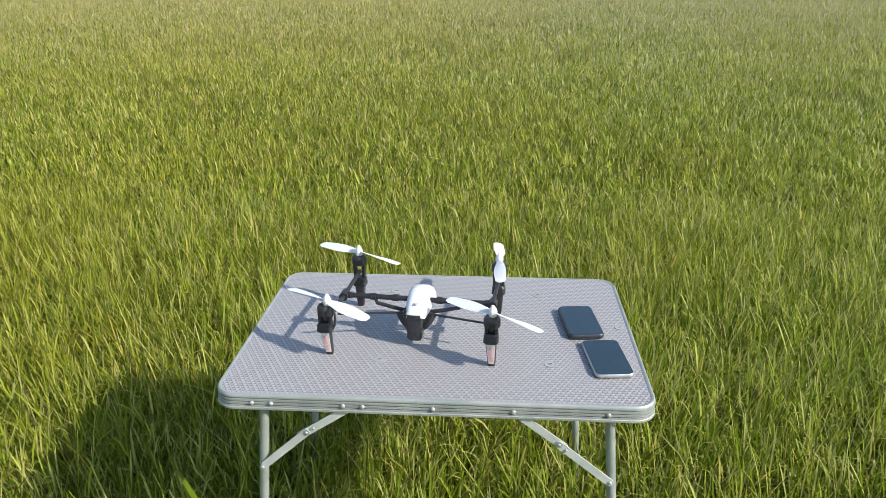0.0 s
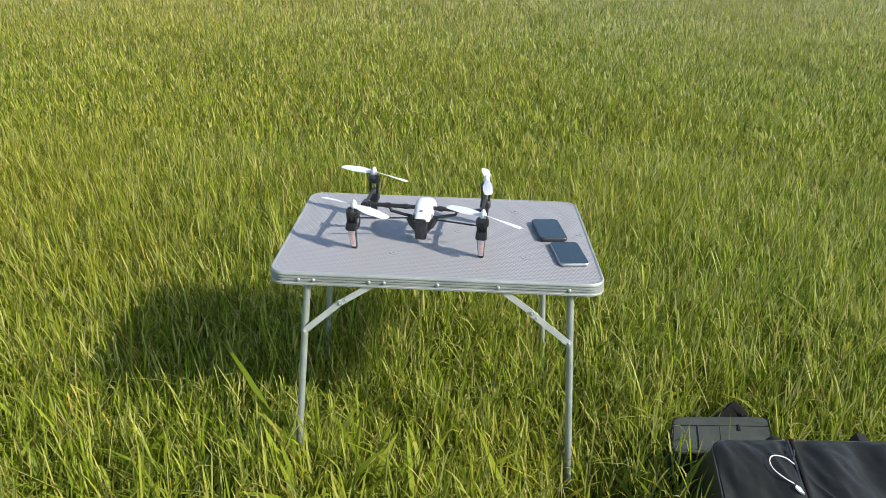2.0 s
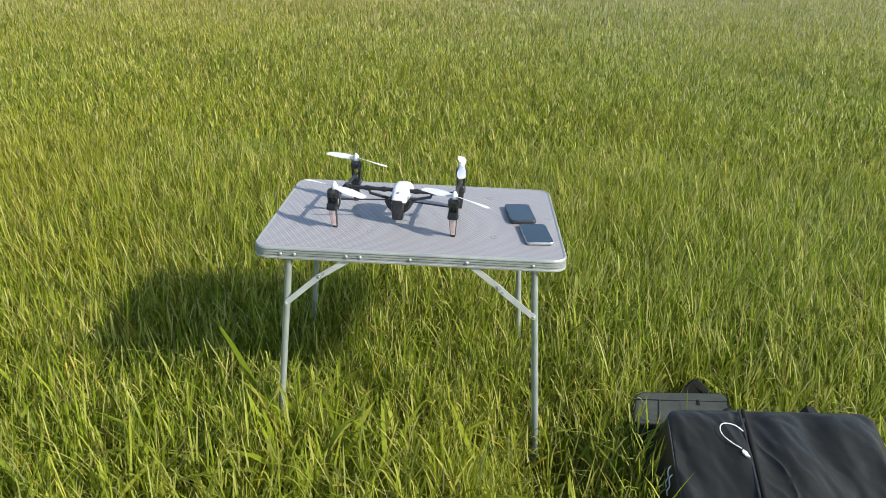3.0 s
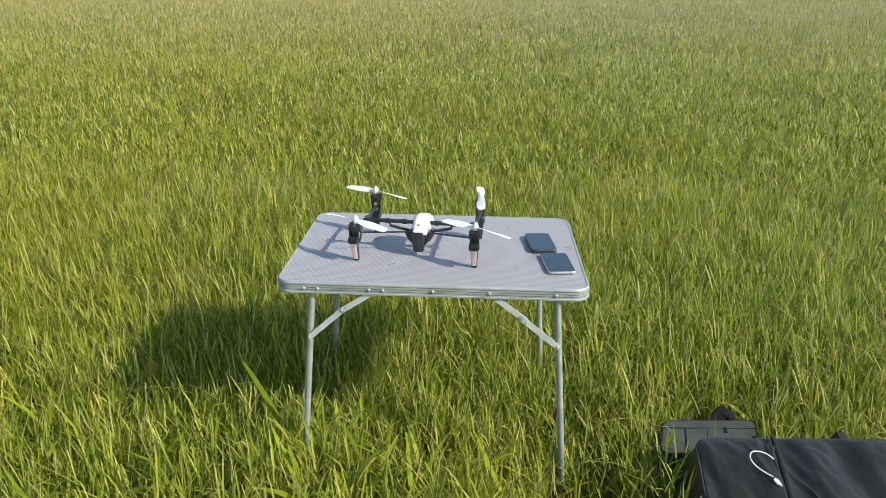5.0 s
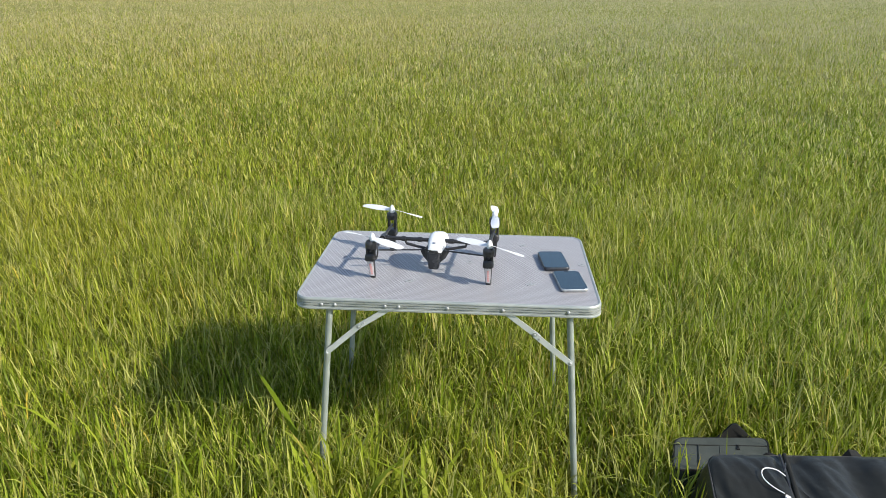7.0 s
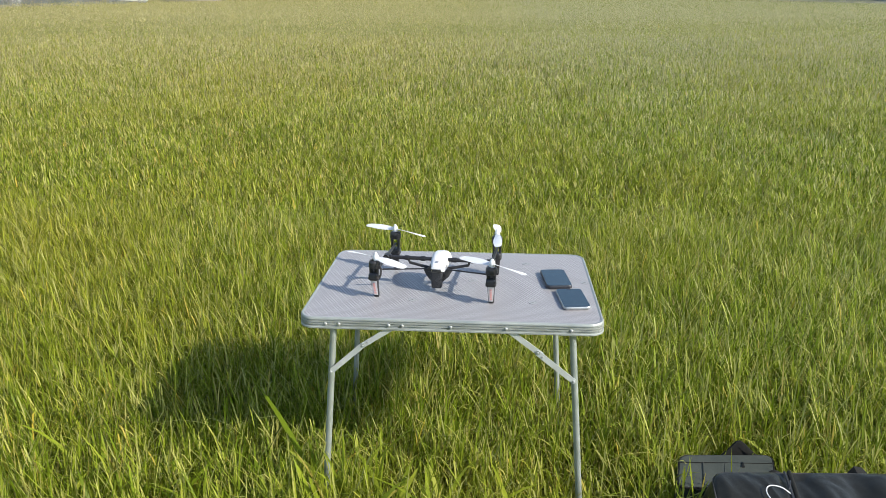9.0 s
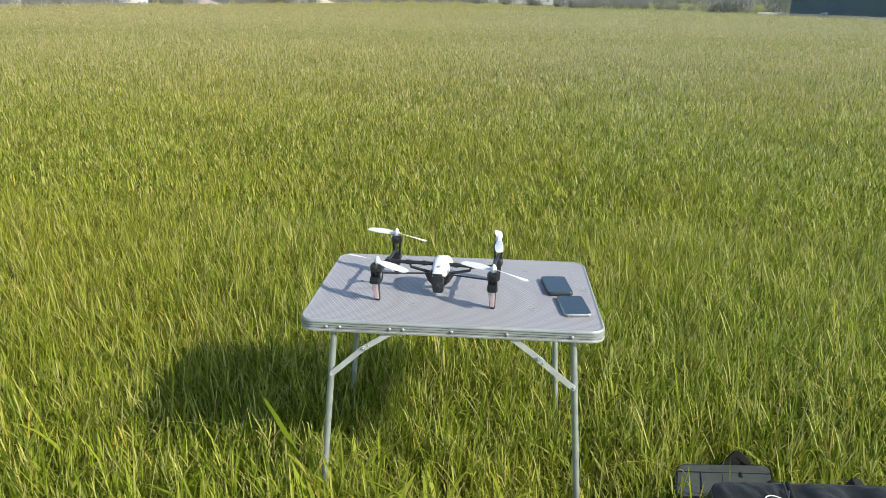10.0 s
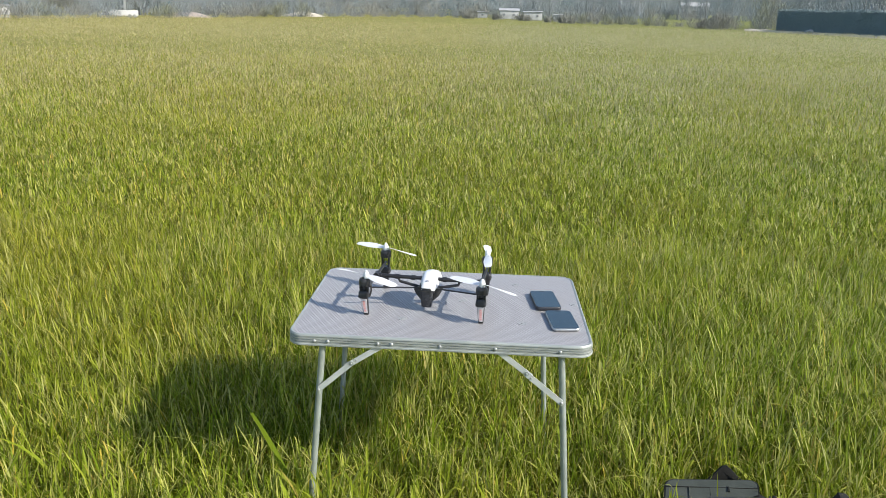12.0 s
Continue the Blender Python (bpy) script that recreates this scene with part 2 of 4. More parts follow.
def box(size, loc=(0, 0, 0), rot=(0, 0, 0), bevel=0.0, bm=None, seg=2):
    own = bm if bm is not None else bmesh.new()
    g = bmesh.ops.create_cube(own, size=1.0)
    vs = g["verts"]
    if bevel:
        for v in vs:
            v.co = Vector((v.co.x * size[0], v.co.y * size[1], v.co.z * size[2]))
        es = list({e for v in vs for e in v.link_edges})
        r = bmesh.ops.bevel(own, geom=es, offset=bevel, segments=seg, affect="EDGES", profile=0.6)
        vs = list({v for f in r["faces"] for v in f.verts} | {v for v in vs if v.is_valid})
    else:
        for v in vs:
            v.co = Vector((v.co.x * size[0], v.co.y * size[1], v.co.z * size[2]))
    m = pose(*loc, *rot)
    bmesh.ops.transform(own, matrix=m, verts=vs)
    return own


def tube(points, radii, seg=12, bm=None, cap=True, squash=1.0):
    """A tube through points, with a radius at each."""
    own = bm if bm is not None else bmesh.new()
    pts = [Vector(p) for p in points]
    if isinstance(radii, (int, float)):
        radii = [radii] * len(pts)
    rings, side = [], None
    for i, p in enumerate(pts):
        d = (pts[min(i + 1, len(pts) - 1)] - pts[max(i - 1, 0)]).normalized()
        if side is None:
            side = d.cross(Vector((0, 0, 1)) if abs(d.z) < 0.9 else Vector((0, 1, 0))).normalized()
        side = (side - d * side.dot(d)).normalized()
        up = d.cross(side)
        rings.append([own.verts.new(p + radii[i] * (side * math.cos(a) + up * math.sin(a) * squash)) for a in (2 * math.pi * k / seg for k in range(seg))])
    for a, b in zip(rings, rings[1:]):
        for k in range(seg):
            own.faces.new((a[k], a[(k + 1) % seg], b[(k + 1) % seg], b[k]))
    if cap:
        own.faces.new(rings[0])
        own.faces.new(rings[-1])
    return own


def round_rect(hx, hy, r, n=8):
    pts = []
    for cx, cy, a0 in ((hx - r, hy - r, 0), (-hx + r, hy - r, 90), (-hx + r, -hy + r, 180), (hx - r, -hy + r, 270)):
        pts += [(cx + r * math.cos(radians(a0 + 90 * k / n)), cy + r * math.sin(radians(a0 + 90 * k / n))) for k in range(n + 1)]
    return pts


def stack(layers, bm=None, closed_top=True, closed_bottom=True):
    """A skin through outlines of equal length: layers of (outline, z)."""
    own = bm if bm is not None else bmesh.new()
    rings = [[own.verts.new((x, y, z)) for x, y in pts] for pts, z in layers]
    for a, b in zip(rings, rings[1:]):
        n = len(a)
        for k in range(n):
            own.faces.new((a[k], a[(k + 1) % n], b[(k + 1) % n], b[k]))
    if closed_bottom:
        own.faces.new(rings[0])
    if closed_top:
        own.faces.new(rings[-1])
    return own


def lathe(profile, seg=20, bm=None, at=(0, 0, 0)):
    own = bm if bm is not None else bmesh.new()
    rings = []
    for r, z in profile:
        rings.append([own.verts.new((at[0] + r * math.cos(2 * math.pi * k / seg), at[1] + r * math.sin(2 * math.pi * k / seg), at[2] + z)) for k in range(seg)])
    for a, b in zip(rings, rings[1:]):
        for k in range(seg):
            own.faces.new((a[k], a[(k + 1) % seg], b[(k + 1) % seg], b[k]))
    own.faces.new(rings[0])
    own.faces.new(rings[-1])
    return own


def smooth_line(points, n=6):
    """Catmull-Rom curve through points."""
    p = [Vector(q) for q in points]
    p = [p[0] * 2 - p[1]] + p + [p[-1] * 2 - p[-2]]
    out = []
    for a, b, c, d in zip(p, p[1:], p[2:], p[3:]):
        for k in range(n):
            t = k / n
            out.append(0.5 * (2 * b + (c - a) * t + (2 * a - 5 * b + 4 * c - d) * t * t + (3 * b - a - 3 * c + d) * t ** 3))
    return out + [p[-2]]


# ---- ground ----
def height(x, y):
    """The field lies flat round the table and rises very gently away from it."""
    t = y - 2.0
    return 0.0230 * 0.5 * (t + math.sqrt(t * t + 6.0)) - 0.0230 * 0.5 * 0.6


def height_np(x, y):
    t = y - 2.0
    return 0.0230 * 0.5 * (t + np.sqrt(t * t + 6.0)) - 0.0230 * 0.5 * 0.6


def build_ground():
    bm = bmesh.new()
    xs = sorted({s * v for v in (0, 1, 2, 4, 7, 12, 20, 35, 60, 100, 170, 300, 600, 1200) for s in (1, -1)})
    ys = [-1200, -400, -100, -30, -10, -4, -2, -1, 0, 1, 2, 3, 4, 6, 8, 12, 18, 26, 40, 60, 90, 130, 180, 250, 350, 600, 1200]
    grid = [[bm.verts.new((x, y, height(x, y))) for x in xs] for y in ys]
    for r0, r1 in zip(grid, grid[1:]):
        for k in range(len(xs) - 1):
            bm.faces.new((r0[k], r0[k + 1], r1[k + 1], r1[k]))
    ob = part("ground", bm, GROUND)
    tagged(ob, "soil and thin sward under a tall green grass field", "ground", kind="structure")


build_ground()


# ---- grass ----
def canopy(x, y):
    """How tall the grass stands: uneven all over, pressed down beside the table leg and round the bags."""
    h = 0.225 + 0.030 * np.sin(x * 1.3 + 0.7 * y) * np.cos(0.9 * y - 0.5 * x) + 0.03 * np.sin(3.1 * x + 1.7) * np.sin(2.7 * y + 0.4)
    h = h - 0.10 * np.exp(-(((x - 0.38) / 0.22) ** 2 + ((y + 0.25) / 0.42) ** 2))
    h = h - 0.07 * np.exp(-(((x - 0.98) / 0.34) ** 2 + ((y + 0.45) / 0.45) ** 2))
    h = h - 0.05 * np.exp(-(((x + 0.1) / 0.5) ** 2 + ((y + 0.05) / 0.4) ** 2))
    h = h + 0.040 * np.exp(-(((x + 0.20) / 0.50) ** 2 + ((y + 0.62) / 0.22) ** 2))
    h = h - 0.12 * np.exp(-(((x - 0.85) / 0.10) ** 2 + ((y + 0.05) / 0.09) ** 2))
    h = h + 0.085 * np.exp(-(((x - 0.575) / 0.06) ** 2 + ((y + 0.28) / 0.22) ** 2))
    h = h + 0.06 * np.exp(-(((x + 0.40) / 0.12) ** 2 + ((y + 0.43) / 0.11) ** 2)) + 0.02 * np.exp(-(((x - 0.36) / 0.10) ** 2 + ((y + 0.38) / 0.06) ** 2))
    h = h - 0.08 * np.exp(-(((x - 0.42) / 0.11) ** 2 + ((y + 0.52) / 0.16) ** 2))
    return np.maximum(h, 0.06)


def tufts(x, y, cell=0.075):
    """The tuft that each place belongs to: its middle, and a number of its own."""
    cx, cy = np.round(x / cell), np.round(y / cell)
    jx = np.sin(cx * 127.1 + cy * 311.7) * 43758.5453
    jy = np.sin(cx * 269.5 + cy * 183.3) * 43758.5453
    jx, jy = jx - np.floor(jx), jy - np.floor(jy)
    return (cx + jx - 0.5) * cell, (cy + jy - 0.5) * cell, (jx + jy) % 1.0


def lodged(x, y):
    """Which way the stand leans: it drifts across the field."""
    return (0.05 * np.sin(1.7 * x + 0.9 * y + 1.0) + 0.04 * np.sin(4.3 * y - 2.1 * x), 0.05 * np.cos(1.3 * y - 1.1 * x) + 0.04 * np.sin(3.9 * x + 1.2))


def stand(x, y):
    """Height of the grass with the unevenness of its tufts."""
    return canopy(x, y) * (0.80 + 0.30 * tufts(x, y)[2] + 0.14 * tufts(x, y, 0.31)[2])


def blades(rng, x, y, segs, width, tall, bend_mean=0.14, even=0.8, fan=0.10, middle=None):
    """Vertices and faces of bent, tapering blades that stand at x, y and fan out of their tufts."""
    n = len(x)
    z0 = height_np(x, y)
    low = rng.uniform(0, 1, n) < 0.25
    h = stand(x, y) * tall * np.where(low, rng.uniform(0.45, even, n), rng.uniform(even, 1.1, n))
    w = width * rng.uniform(0.55, 1.45, n)
    tx, ty, _ = tufts(x, y)
    lx, ly = lodged(x, y)
    if middle:
        tx, ty, fan = middle[0], middle[1], 0.5
    lean = rng.normal(0, 0.10, (n, 2)) + np.stack((lx + fan * np.clip((x - tx) / 0.06, -1, 1), ly + fan * np.clip((y - ty) / 0.06, -1, 1)), 1)
    az = np.where(rng.uniform(0, 1, n) < 0.5, np.arctan2(lean[:, 1], lean[:, 0]) + rng.normal(0, 0.5, n), rng.uniform(0, 2 * np.pi, n))
    b = np.abs(rng.normal(bend_mean, 0.16, n)) + np.where(rng.uniform(0, 1, n) < 0.24, rng.uniform(0.2, 0.9, n), 0.02)
    twist = az + np.pi / 2 + rng.normal(0, 0.6, n)
    rows = []
    for k in range(segs + 1):
        s = (k / segs) ** 0.8
        out = h * (b * s ** 2.6)
        px = x + np.cos(az) * out + lean[:, 0] * h * s
        py = y + np.sin(az) * out + lean[:, 1] * h * s
        pz = z0 + h * (s - 0.55 * np.minimum(b, 1.1) * s ** 3.4)
        if k == segs:
            rows.append(np.stack((px, py, pz), 1)[:, None])
        else:
            half = 0.5 * w * (0.7 + 0.5 * s) * (1 - s ** 4)
            dx, dy = np.cos(twist) * half, np.sin(twist) * half
            rows.append(np.stack((np.stack((px - dx, py - dy, pz), 1), np.stack((px + dx, py + dy, pz), 1)), 1))
    return strips(np.concatenate(rows, 1), segs)


def leaves(rng, x, y, segs, width, length, low=0.35, high=0.86, spread=0.95):
    """Short leaves that leave their stems part of the way up and arch outwards."""
    n = len(x)
    c = stand(x, y)
    root = height_np(x, y) + c * rng.uniform(low, high, n)
    ln = length * rng.uniform(0.5, 1.4, n)
    w = width * rng.uniform(0.6, 1.4, n)
    az = rng.uniform(0, 2 * np.pi, n)
    out = rng.uniform(0.10, spread, n)
    droop = np.where(rng.uniform(0, 1, n) < 0.45, rng.uniform(0.4, 1.2, n), rng.uniform(0.0, 0.35, n))
    rise = np.sqrt(1 - out ** 2)
    rows = []
    for k in range(segs + 1):
        s = k / segs
        r = ln * out * (s + 0.25 * droop * s * s)
        px, py = x + np.cos(az) * r, y + np.sin(az) * r
        pz = root + ln * (rise * s - droop * s ** 2.4 * 0.75)
        if k == segs:
            rows.append(np.stack((px, py, pz), 1)[:, None])
        else:
            half = 0.5 * w * (0.65 + 0.7 * s) * (1 - s ** 3)
            dx, dy = -np.sin(az) * half, np.cos(az) * half
            rows.append(np.stack((np.stack((px - dx, py - dy, pz), 1), np.stack((px + dx, py + dy, pz), 1)), 1))
    return strips(np.concatenate(rows, 1), segs)


def strips(verts, segs):
    n, per = verts.shape[:2]
    quads = [(2 * k, 2 * k + 1, 2 * k + 3, 2 * k + 2) for k in range(segs - 1)]
    tip = (2 * segs - 2, 2 * segs - 1, 2 * segs)
    start = np.arange(n)[:, None] * per
    q = (start[:, :, None] + np.array(quads)[None]).reshape(-1, 4) if quads else np.zeros((0, 4), int)
    return verts.reshape(-1, 3), q, start + np.array(tip)[None]


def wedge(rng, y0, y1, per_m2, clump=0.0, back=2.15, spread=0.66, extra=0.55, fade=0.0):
    """Places in the camera's view wedge, which widens with distance and thins out at its sides."""
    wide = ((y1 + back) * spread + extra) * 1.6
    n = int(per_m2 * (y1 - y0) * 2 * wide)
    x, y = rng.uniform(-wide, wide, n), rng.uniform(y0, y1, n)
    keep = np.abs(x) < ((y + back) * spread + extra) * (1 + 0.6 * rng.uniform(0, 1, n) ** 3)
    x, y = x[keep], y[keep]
    y = y + fade * rng.normal(0, 1, len(y))
    if clump:
        tx, ty, _ = tufts(x, y)
        pull = rng.uniform(0.0, 0.75, len(x))
        x, y = x + (tx - x) * pull, y + (ty - y) * pull
    return x, y


def clear(x, y):
    """Leaves the bags' places free."""
    a = (x > 0.64) & (x < 1.23) & (y > -0.88) & (y < -0.36)
    b = (x > 0.648 + 0.34 * (y + 0.15)) & (x < 0.94) & (y > -0.305) & (y < -0.135)
    keep = ~(a | b)
    return x[keep], y[keep]


def build_grass():
    rng = np.random.default_rng(7)
    sets = []

    def grow(piece, dry=0.0):
        sets.append((*piece, dry))

    def jitter(x, y, times, off):
        return np.repeat(x, times) + rng.normal(0, off, times * len(x)), np.repeat(y, times) + rng.normal(0, off, times * len(x))

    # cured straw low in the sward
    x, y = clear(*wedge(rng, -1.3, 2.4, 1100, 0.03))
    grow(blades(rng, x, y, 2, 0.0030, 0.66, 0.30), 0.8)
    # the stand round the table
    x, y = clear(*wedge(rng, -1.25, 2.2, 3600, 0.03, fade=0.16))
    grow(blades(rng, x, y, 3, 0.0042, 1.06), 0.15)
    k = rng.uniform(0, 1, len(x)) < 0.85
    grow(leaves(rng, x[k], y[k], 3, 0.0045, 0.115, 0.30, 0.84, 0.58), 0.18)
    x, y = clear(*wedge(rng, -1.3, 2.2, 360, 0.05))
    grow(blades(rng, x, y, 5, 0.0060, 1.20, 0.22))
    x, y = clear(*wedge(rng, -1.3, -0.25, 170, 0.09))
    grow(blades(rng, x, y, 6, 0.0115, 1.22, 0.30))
    # undergrowth that closes the stand
    for y0, y1, per, wide, tall in ((-1.3, 2.4, 700, 0.009, 0.62), (2.2, 7.4, 560, 0.018, 0.74), (6.5, 19.0, 150, 0.034, 0.78)):
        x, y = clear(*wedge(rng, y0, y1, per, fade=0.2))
        grow(blades(rng, x, y, 2 if y0 < 0 else 1, wide, tall, 0.25), 0.3 if y0 < 0 else 0.55)
    # tufts of broad leaves
    for cx, cy, n, s, wd in ((-0.25, -0.50, 46, 0.060, 0.0165), (-0.02, -0.55, 18, 0.05, 0.012), (-0.385, -0.33, 8, 0.03, 0.009), (0.14, -0.50, 26, 0.09, 0.012), (-0.72, -0.62, 14, 0.10, 0.013), (0.33, -0.62, 16, 0.07, 0.012), (-1.0, -0.35, 12, 0.10, 0.012), (0.56, -0.62, 18, 0.05, 0.012)):
        grow(blades(rng, rng.normal(cx, s, n), rng.normal(cy, s * 0.7, n), 7, wd, 1.36, 0.36, middle=(cx, cy)))
    # loose straws caught flat in the sward
    x, y = clear(*wedge(rng, -1.3, 2.4, 420))
    grow(leaves(rng, x, y, 3, 0.0030, 0.14, 0.45, 0.95), 0.9)
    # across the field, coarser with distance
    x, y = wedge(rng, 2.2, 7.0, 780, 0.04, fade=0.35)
    grow(blades(rng, x, y, 3, 0.0068, 1.0, 0.22), 0.05)
    grow(leaves(rng, *jitter(x, y, 3, 0.014), 2, 0.0080, 0.080, 0.4, 0.92, 0.7), 0.10)
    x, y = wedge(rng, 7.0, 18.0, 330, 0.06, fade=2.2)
    grow(blades(rng, x, y, 2, 0.0125, 1.0, 0.22), 0.05)
    grow(leaves(rng, *jitter(x, y, 2, 0.03), 1, 0.0165, 0.090, 0.4, 0.97), 0.08)
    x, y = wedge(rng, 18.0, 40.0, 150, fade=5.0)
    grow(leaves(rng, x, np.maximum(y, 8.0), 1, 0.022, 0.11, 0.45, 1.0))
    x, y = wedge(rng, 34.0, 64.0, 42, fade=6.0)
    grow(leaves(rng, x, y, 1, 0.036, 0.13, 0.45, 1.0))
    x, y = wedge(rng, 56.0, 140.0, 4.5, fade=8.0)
    grow(leaves(rng, x, y, 1, 0.07, 0.09, 0.1, 0.6))
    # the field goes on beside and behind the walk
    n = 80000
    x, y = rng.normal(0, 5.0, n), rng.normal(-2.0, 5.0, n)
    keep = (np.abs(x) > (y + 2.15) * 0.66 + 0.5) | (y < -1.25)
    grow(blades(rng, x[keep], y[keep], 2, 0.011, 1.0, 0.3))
    verts, loops, totals, kinds, base = [], [], [], [], 0
    for v, q, t, dry in sets:
        # pale blades: straw by the dry share, painted haze by distance across the field
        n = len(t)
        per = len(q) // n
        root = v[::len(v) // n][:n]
        paled = (rng.uniform(0, 1, n) < np.clip(dry + (root[:, 1] - 2.0) / 30.0, dry, 0.95)).astype(np.int32)
        verts.append(v)
        loops += [(q + base).ravel(), (t + base).ravel()]
        totals += [np.full(len(q), 4), np.full(n, 3)]
        kinds += [np.repeat(paled, per), paled]
        base += len(v)
    verts, loops, totals, kinds = np.concatenate(verts), np.concatenate(loops), np.concatenate(totals), np.concatenate(kinds)
    me = bpy.data.meshes.new("grass")
    me.vertices.add(len(verts))
    me.vertices.foreach_set("co", verts.astype(np.float32).ravel())
    me.loops.add(len(loops))
    me.loops.foreach_set("vertex_index", loops.astype(np.int32))
    me.polygons.add(len(totals))
    me.polygons.foreach_set("loop_start", (np.cumsum(totals) - totals).astype(np.int32))
    me.polygons.foreach_set("use_smooth", np.ones(len(totals), bool))
    me.update(calc_edges=True)
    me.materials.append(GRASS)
    me.materials.append(STRAW_HAZE_GRASS)
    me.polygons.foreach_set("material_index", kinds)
    tagged(new("grass", me), "tall yellow-green field grass with dry straw blades", "grass", kind="stuff")


build_grass()


# ---- folding table ----
TX, TY, TZ = -0.017, -0.019, 0.66


def leg_line(parent, foot, top, label=""):
    bm = tube([foot, top], 0.0090, 16)
    leg = part("leg", bm, ALU_LEG, parent, label)
    f = Vector(foot)
    d = (Vector(top) - f).normalized()
    part("foot_cap", tube([f - d * 0.004, f + d * 0.03], 0.0110, 14), BLACK, leg, "black plastic foot cap")
    return leg


def brace_link(parent, a, b, wide=0.0150):
    """A flat steel link with round ends between two points."""
    a, b = Vector(a), Vector(b)
    d = (b - a)
    n = 8
    L, r = d.length, wide / 2
    pts = [(L + r * math.cos(radians(-90 + 180 * k / n)), r * math.sin(radians(-90 + 180 * k / n))) for k in range(n + 1)]
    pts += [(r * math.cos(radians(90 + 180 * k / n)), r * math.sin(radians(90 + 180 * k / n))) for k in range(n + 1)]
    bm = stack([(pts, -0.0012), (pts, 0.0012)])
    ux = d.normalized()
    uz = Vector((0, -1, 0))
    uy = uz.cross(ux)
    bmesh.ops.transform(bm, matrix=Matrix.Translation(a) @ Matrix((ux, uy, uz)).transposed().to_4x4(), verts=bm.verts)
    return part("brace_link", bm, BRACE, parent)


def rivet(parent, at, r=0.0055):
    bm = lathe([(r, 0), (r * 0.95, r * 0.25), (r * 0.7, r * 0.55), (r * 0.3, r * 0.7)], 14)
    bmesh.ops.transform(bm, matrix=pose(*at, 90, 0, 0), verts=bm.verts)
    return part("rivet", bm, RIVET, parent)


def build_table():
    t = thing("folding_table", pose(TX, TY, 0), "grey aluminium folding camping table with honeycomb-patterned top on grass", "table")
    hx, hy, rad = 0.405, 0.284, 0.042
    inner = round_rect(hx - 0.007, hy - 0.007, rad - 0.007, 10)
    part("tabletop", stack([(inner, TZ - 0.014), (inner, TZ - 0.0005)]), TOP, t, "grey laminate top with small honeycomb print")
    # ribbed edge profile: offset from the outer line, height
    prof = [(0.012, -0.0315), (0.000, -0.0315), (-0.0012, -0.0305), (-0.0012, -0.0265), (0.0, -0.0255), (0.0, -0.0225), (0.0028, -0.0220), (0.0028, -0.0205), (0.0, -0.0200), (0.0, -0.0160),
            (0.0028, -0.0155), (0.0028, -0.0140), (0.0, -0.0135), (0.0, -0.0095), (0.0028, -0.0090), (0.0028, -0.0070), (0.0, -0.0062), (0.0, -0.005), (0.0008, -0.001), (0.003, 0.0012), (0.006, 0.0012), (0.0085, -0.0002), (0.0085, -0.003)]
    bm = stack([(round_rect(hx - o, hy - o, rad - o, 10), TZ + z) for o, z in prof], closed_top=False, closed_bottom=False)
    edge = part("edge_profile", bm, ALU, t, "ribbed silver aluminium edge profile")
    for x in (-0.347, -0.311, -0.178, -0.142, -0.014, 0.131, 0.300):
        rivet(edge, (x - TX, -hy - 0.0004, TZ - 0.0170), 0.0047)
    # stamped fasteners in the top
    for x, y in ((-0.130, -0.160), (0.206, -0.158), (0.197, 0.164), (-0.138, 0.167), (0.033, 0.002), (0.366, 0.008), (-0.306, 0.007)):
        bm = lathe([(0.0130, -0.0004), (0.0127, 0.0004), (0.0105, 0.0007), (0.0092, 0.0003), (0.006, 0.0002), (0.0052, 0.0005), (0.002, 0.0006)], 22, at=(x - TX, y - TY, TZ))
        f = part("fastener", bm, STAMP, t, "round stamped fastener")
        part("slot", box((0.0062, 0.0030, 0.0006), (x - TX, y - TY, TZ + 0.0007), (0, 0, 20), bevel=0.0002), BLACK, f)
    zt = TZ - 0.0325
    legs = [((-0.328, -0.291), (-0.384, -0.295)), ((0.305, -0.291), (0.359, -0.295)), ((-0.352, 0.235), (-0.398, 0.240)), ((0.292, 0.235), (0.335, 0.240))]
    for (ax, ay), (bx, by) in legs:
        leg_line(t, (bx - TX, by - TY, 0.0), (ax - TX, ay - TY + 0.004, zt + 0.012))
    yb = -0.291 - TY - 0.0100
    for pts in (((-0.334, 0.506), (-0.250, 0.582)), ((-0.262, 0.573), (-0.172, 0.633)), ((0.313, 0.496), (0.216, 0.575)), ((0.226, 0.569), (0.142, 0.633))):
        (ax, az), (bx, bz) = pts
        off = 0.0 if pts[0][1] < 0.55 else -0.0026
        brace_link(t, (ax - TX, yb - off, az), (bx - TX, yb - off, bz))
    for x, z in ((-0.340, 0.500), (-0.250, 0.582), (-0.236, 0.592), (0.313, 0.496), (0.216, 0.576), (0.229, 0.5645)):
        r = rivet(t, (x - TX, yb - 0.0020, z), 0.0042 if abs(x) > 0.3 else 0.0030)
        if x in (-0.250, 0.216):
            bm = lathe([(0.0066, 0), (0.0066, 0.0010), (0.0056, 0.0014), (0.0036, 0.0010)], 18)
            bmesh.ops.transform(bm, matrix=pose(x - TX, yb - 0.0010, z, 90, 0, 0), verts=bm.verts)
            part("washer", bm, ALU_LEG, r)


build_table()


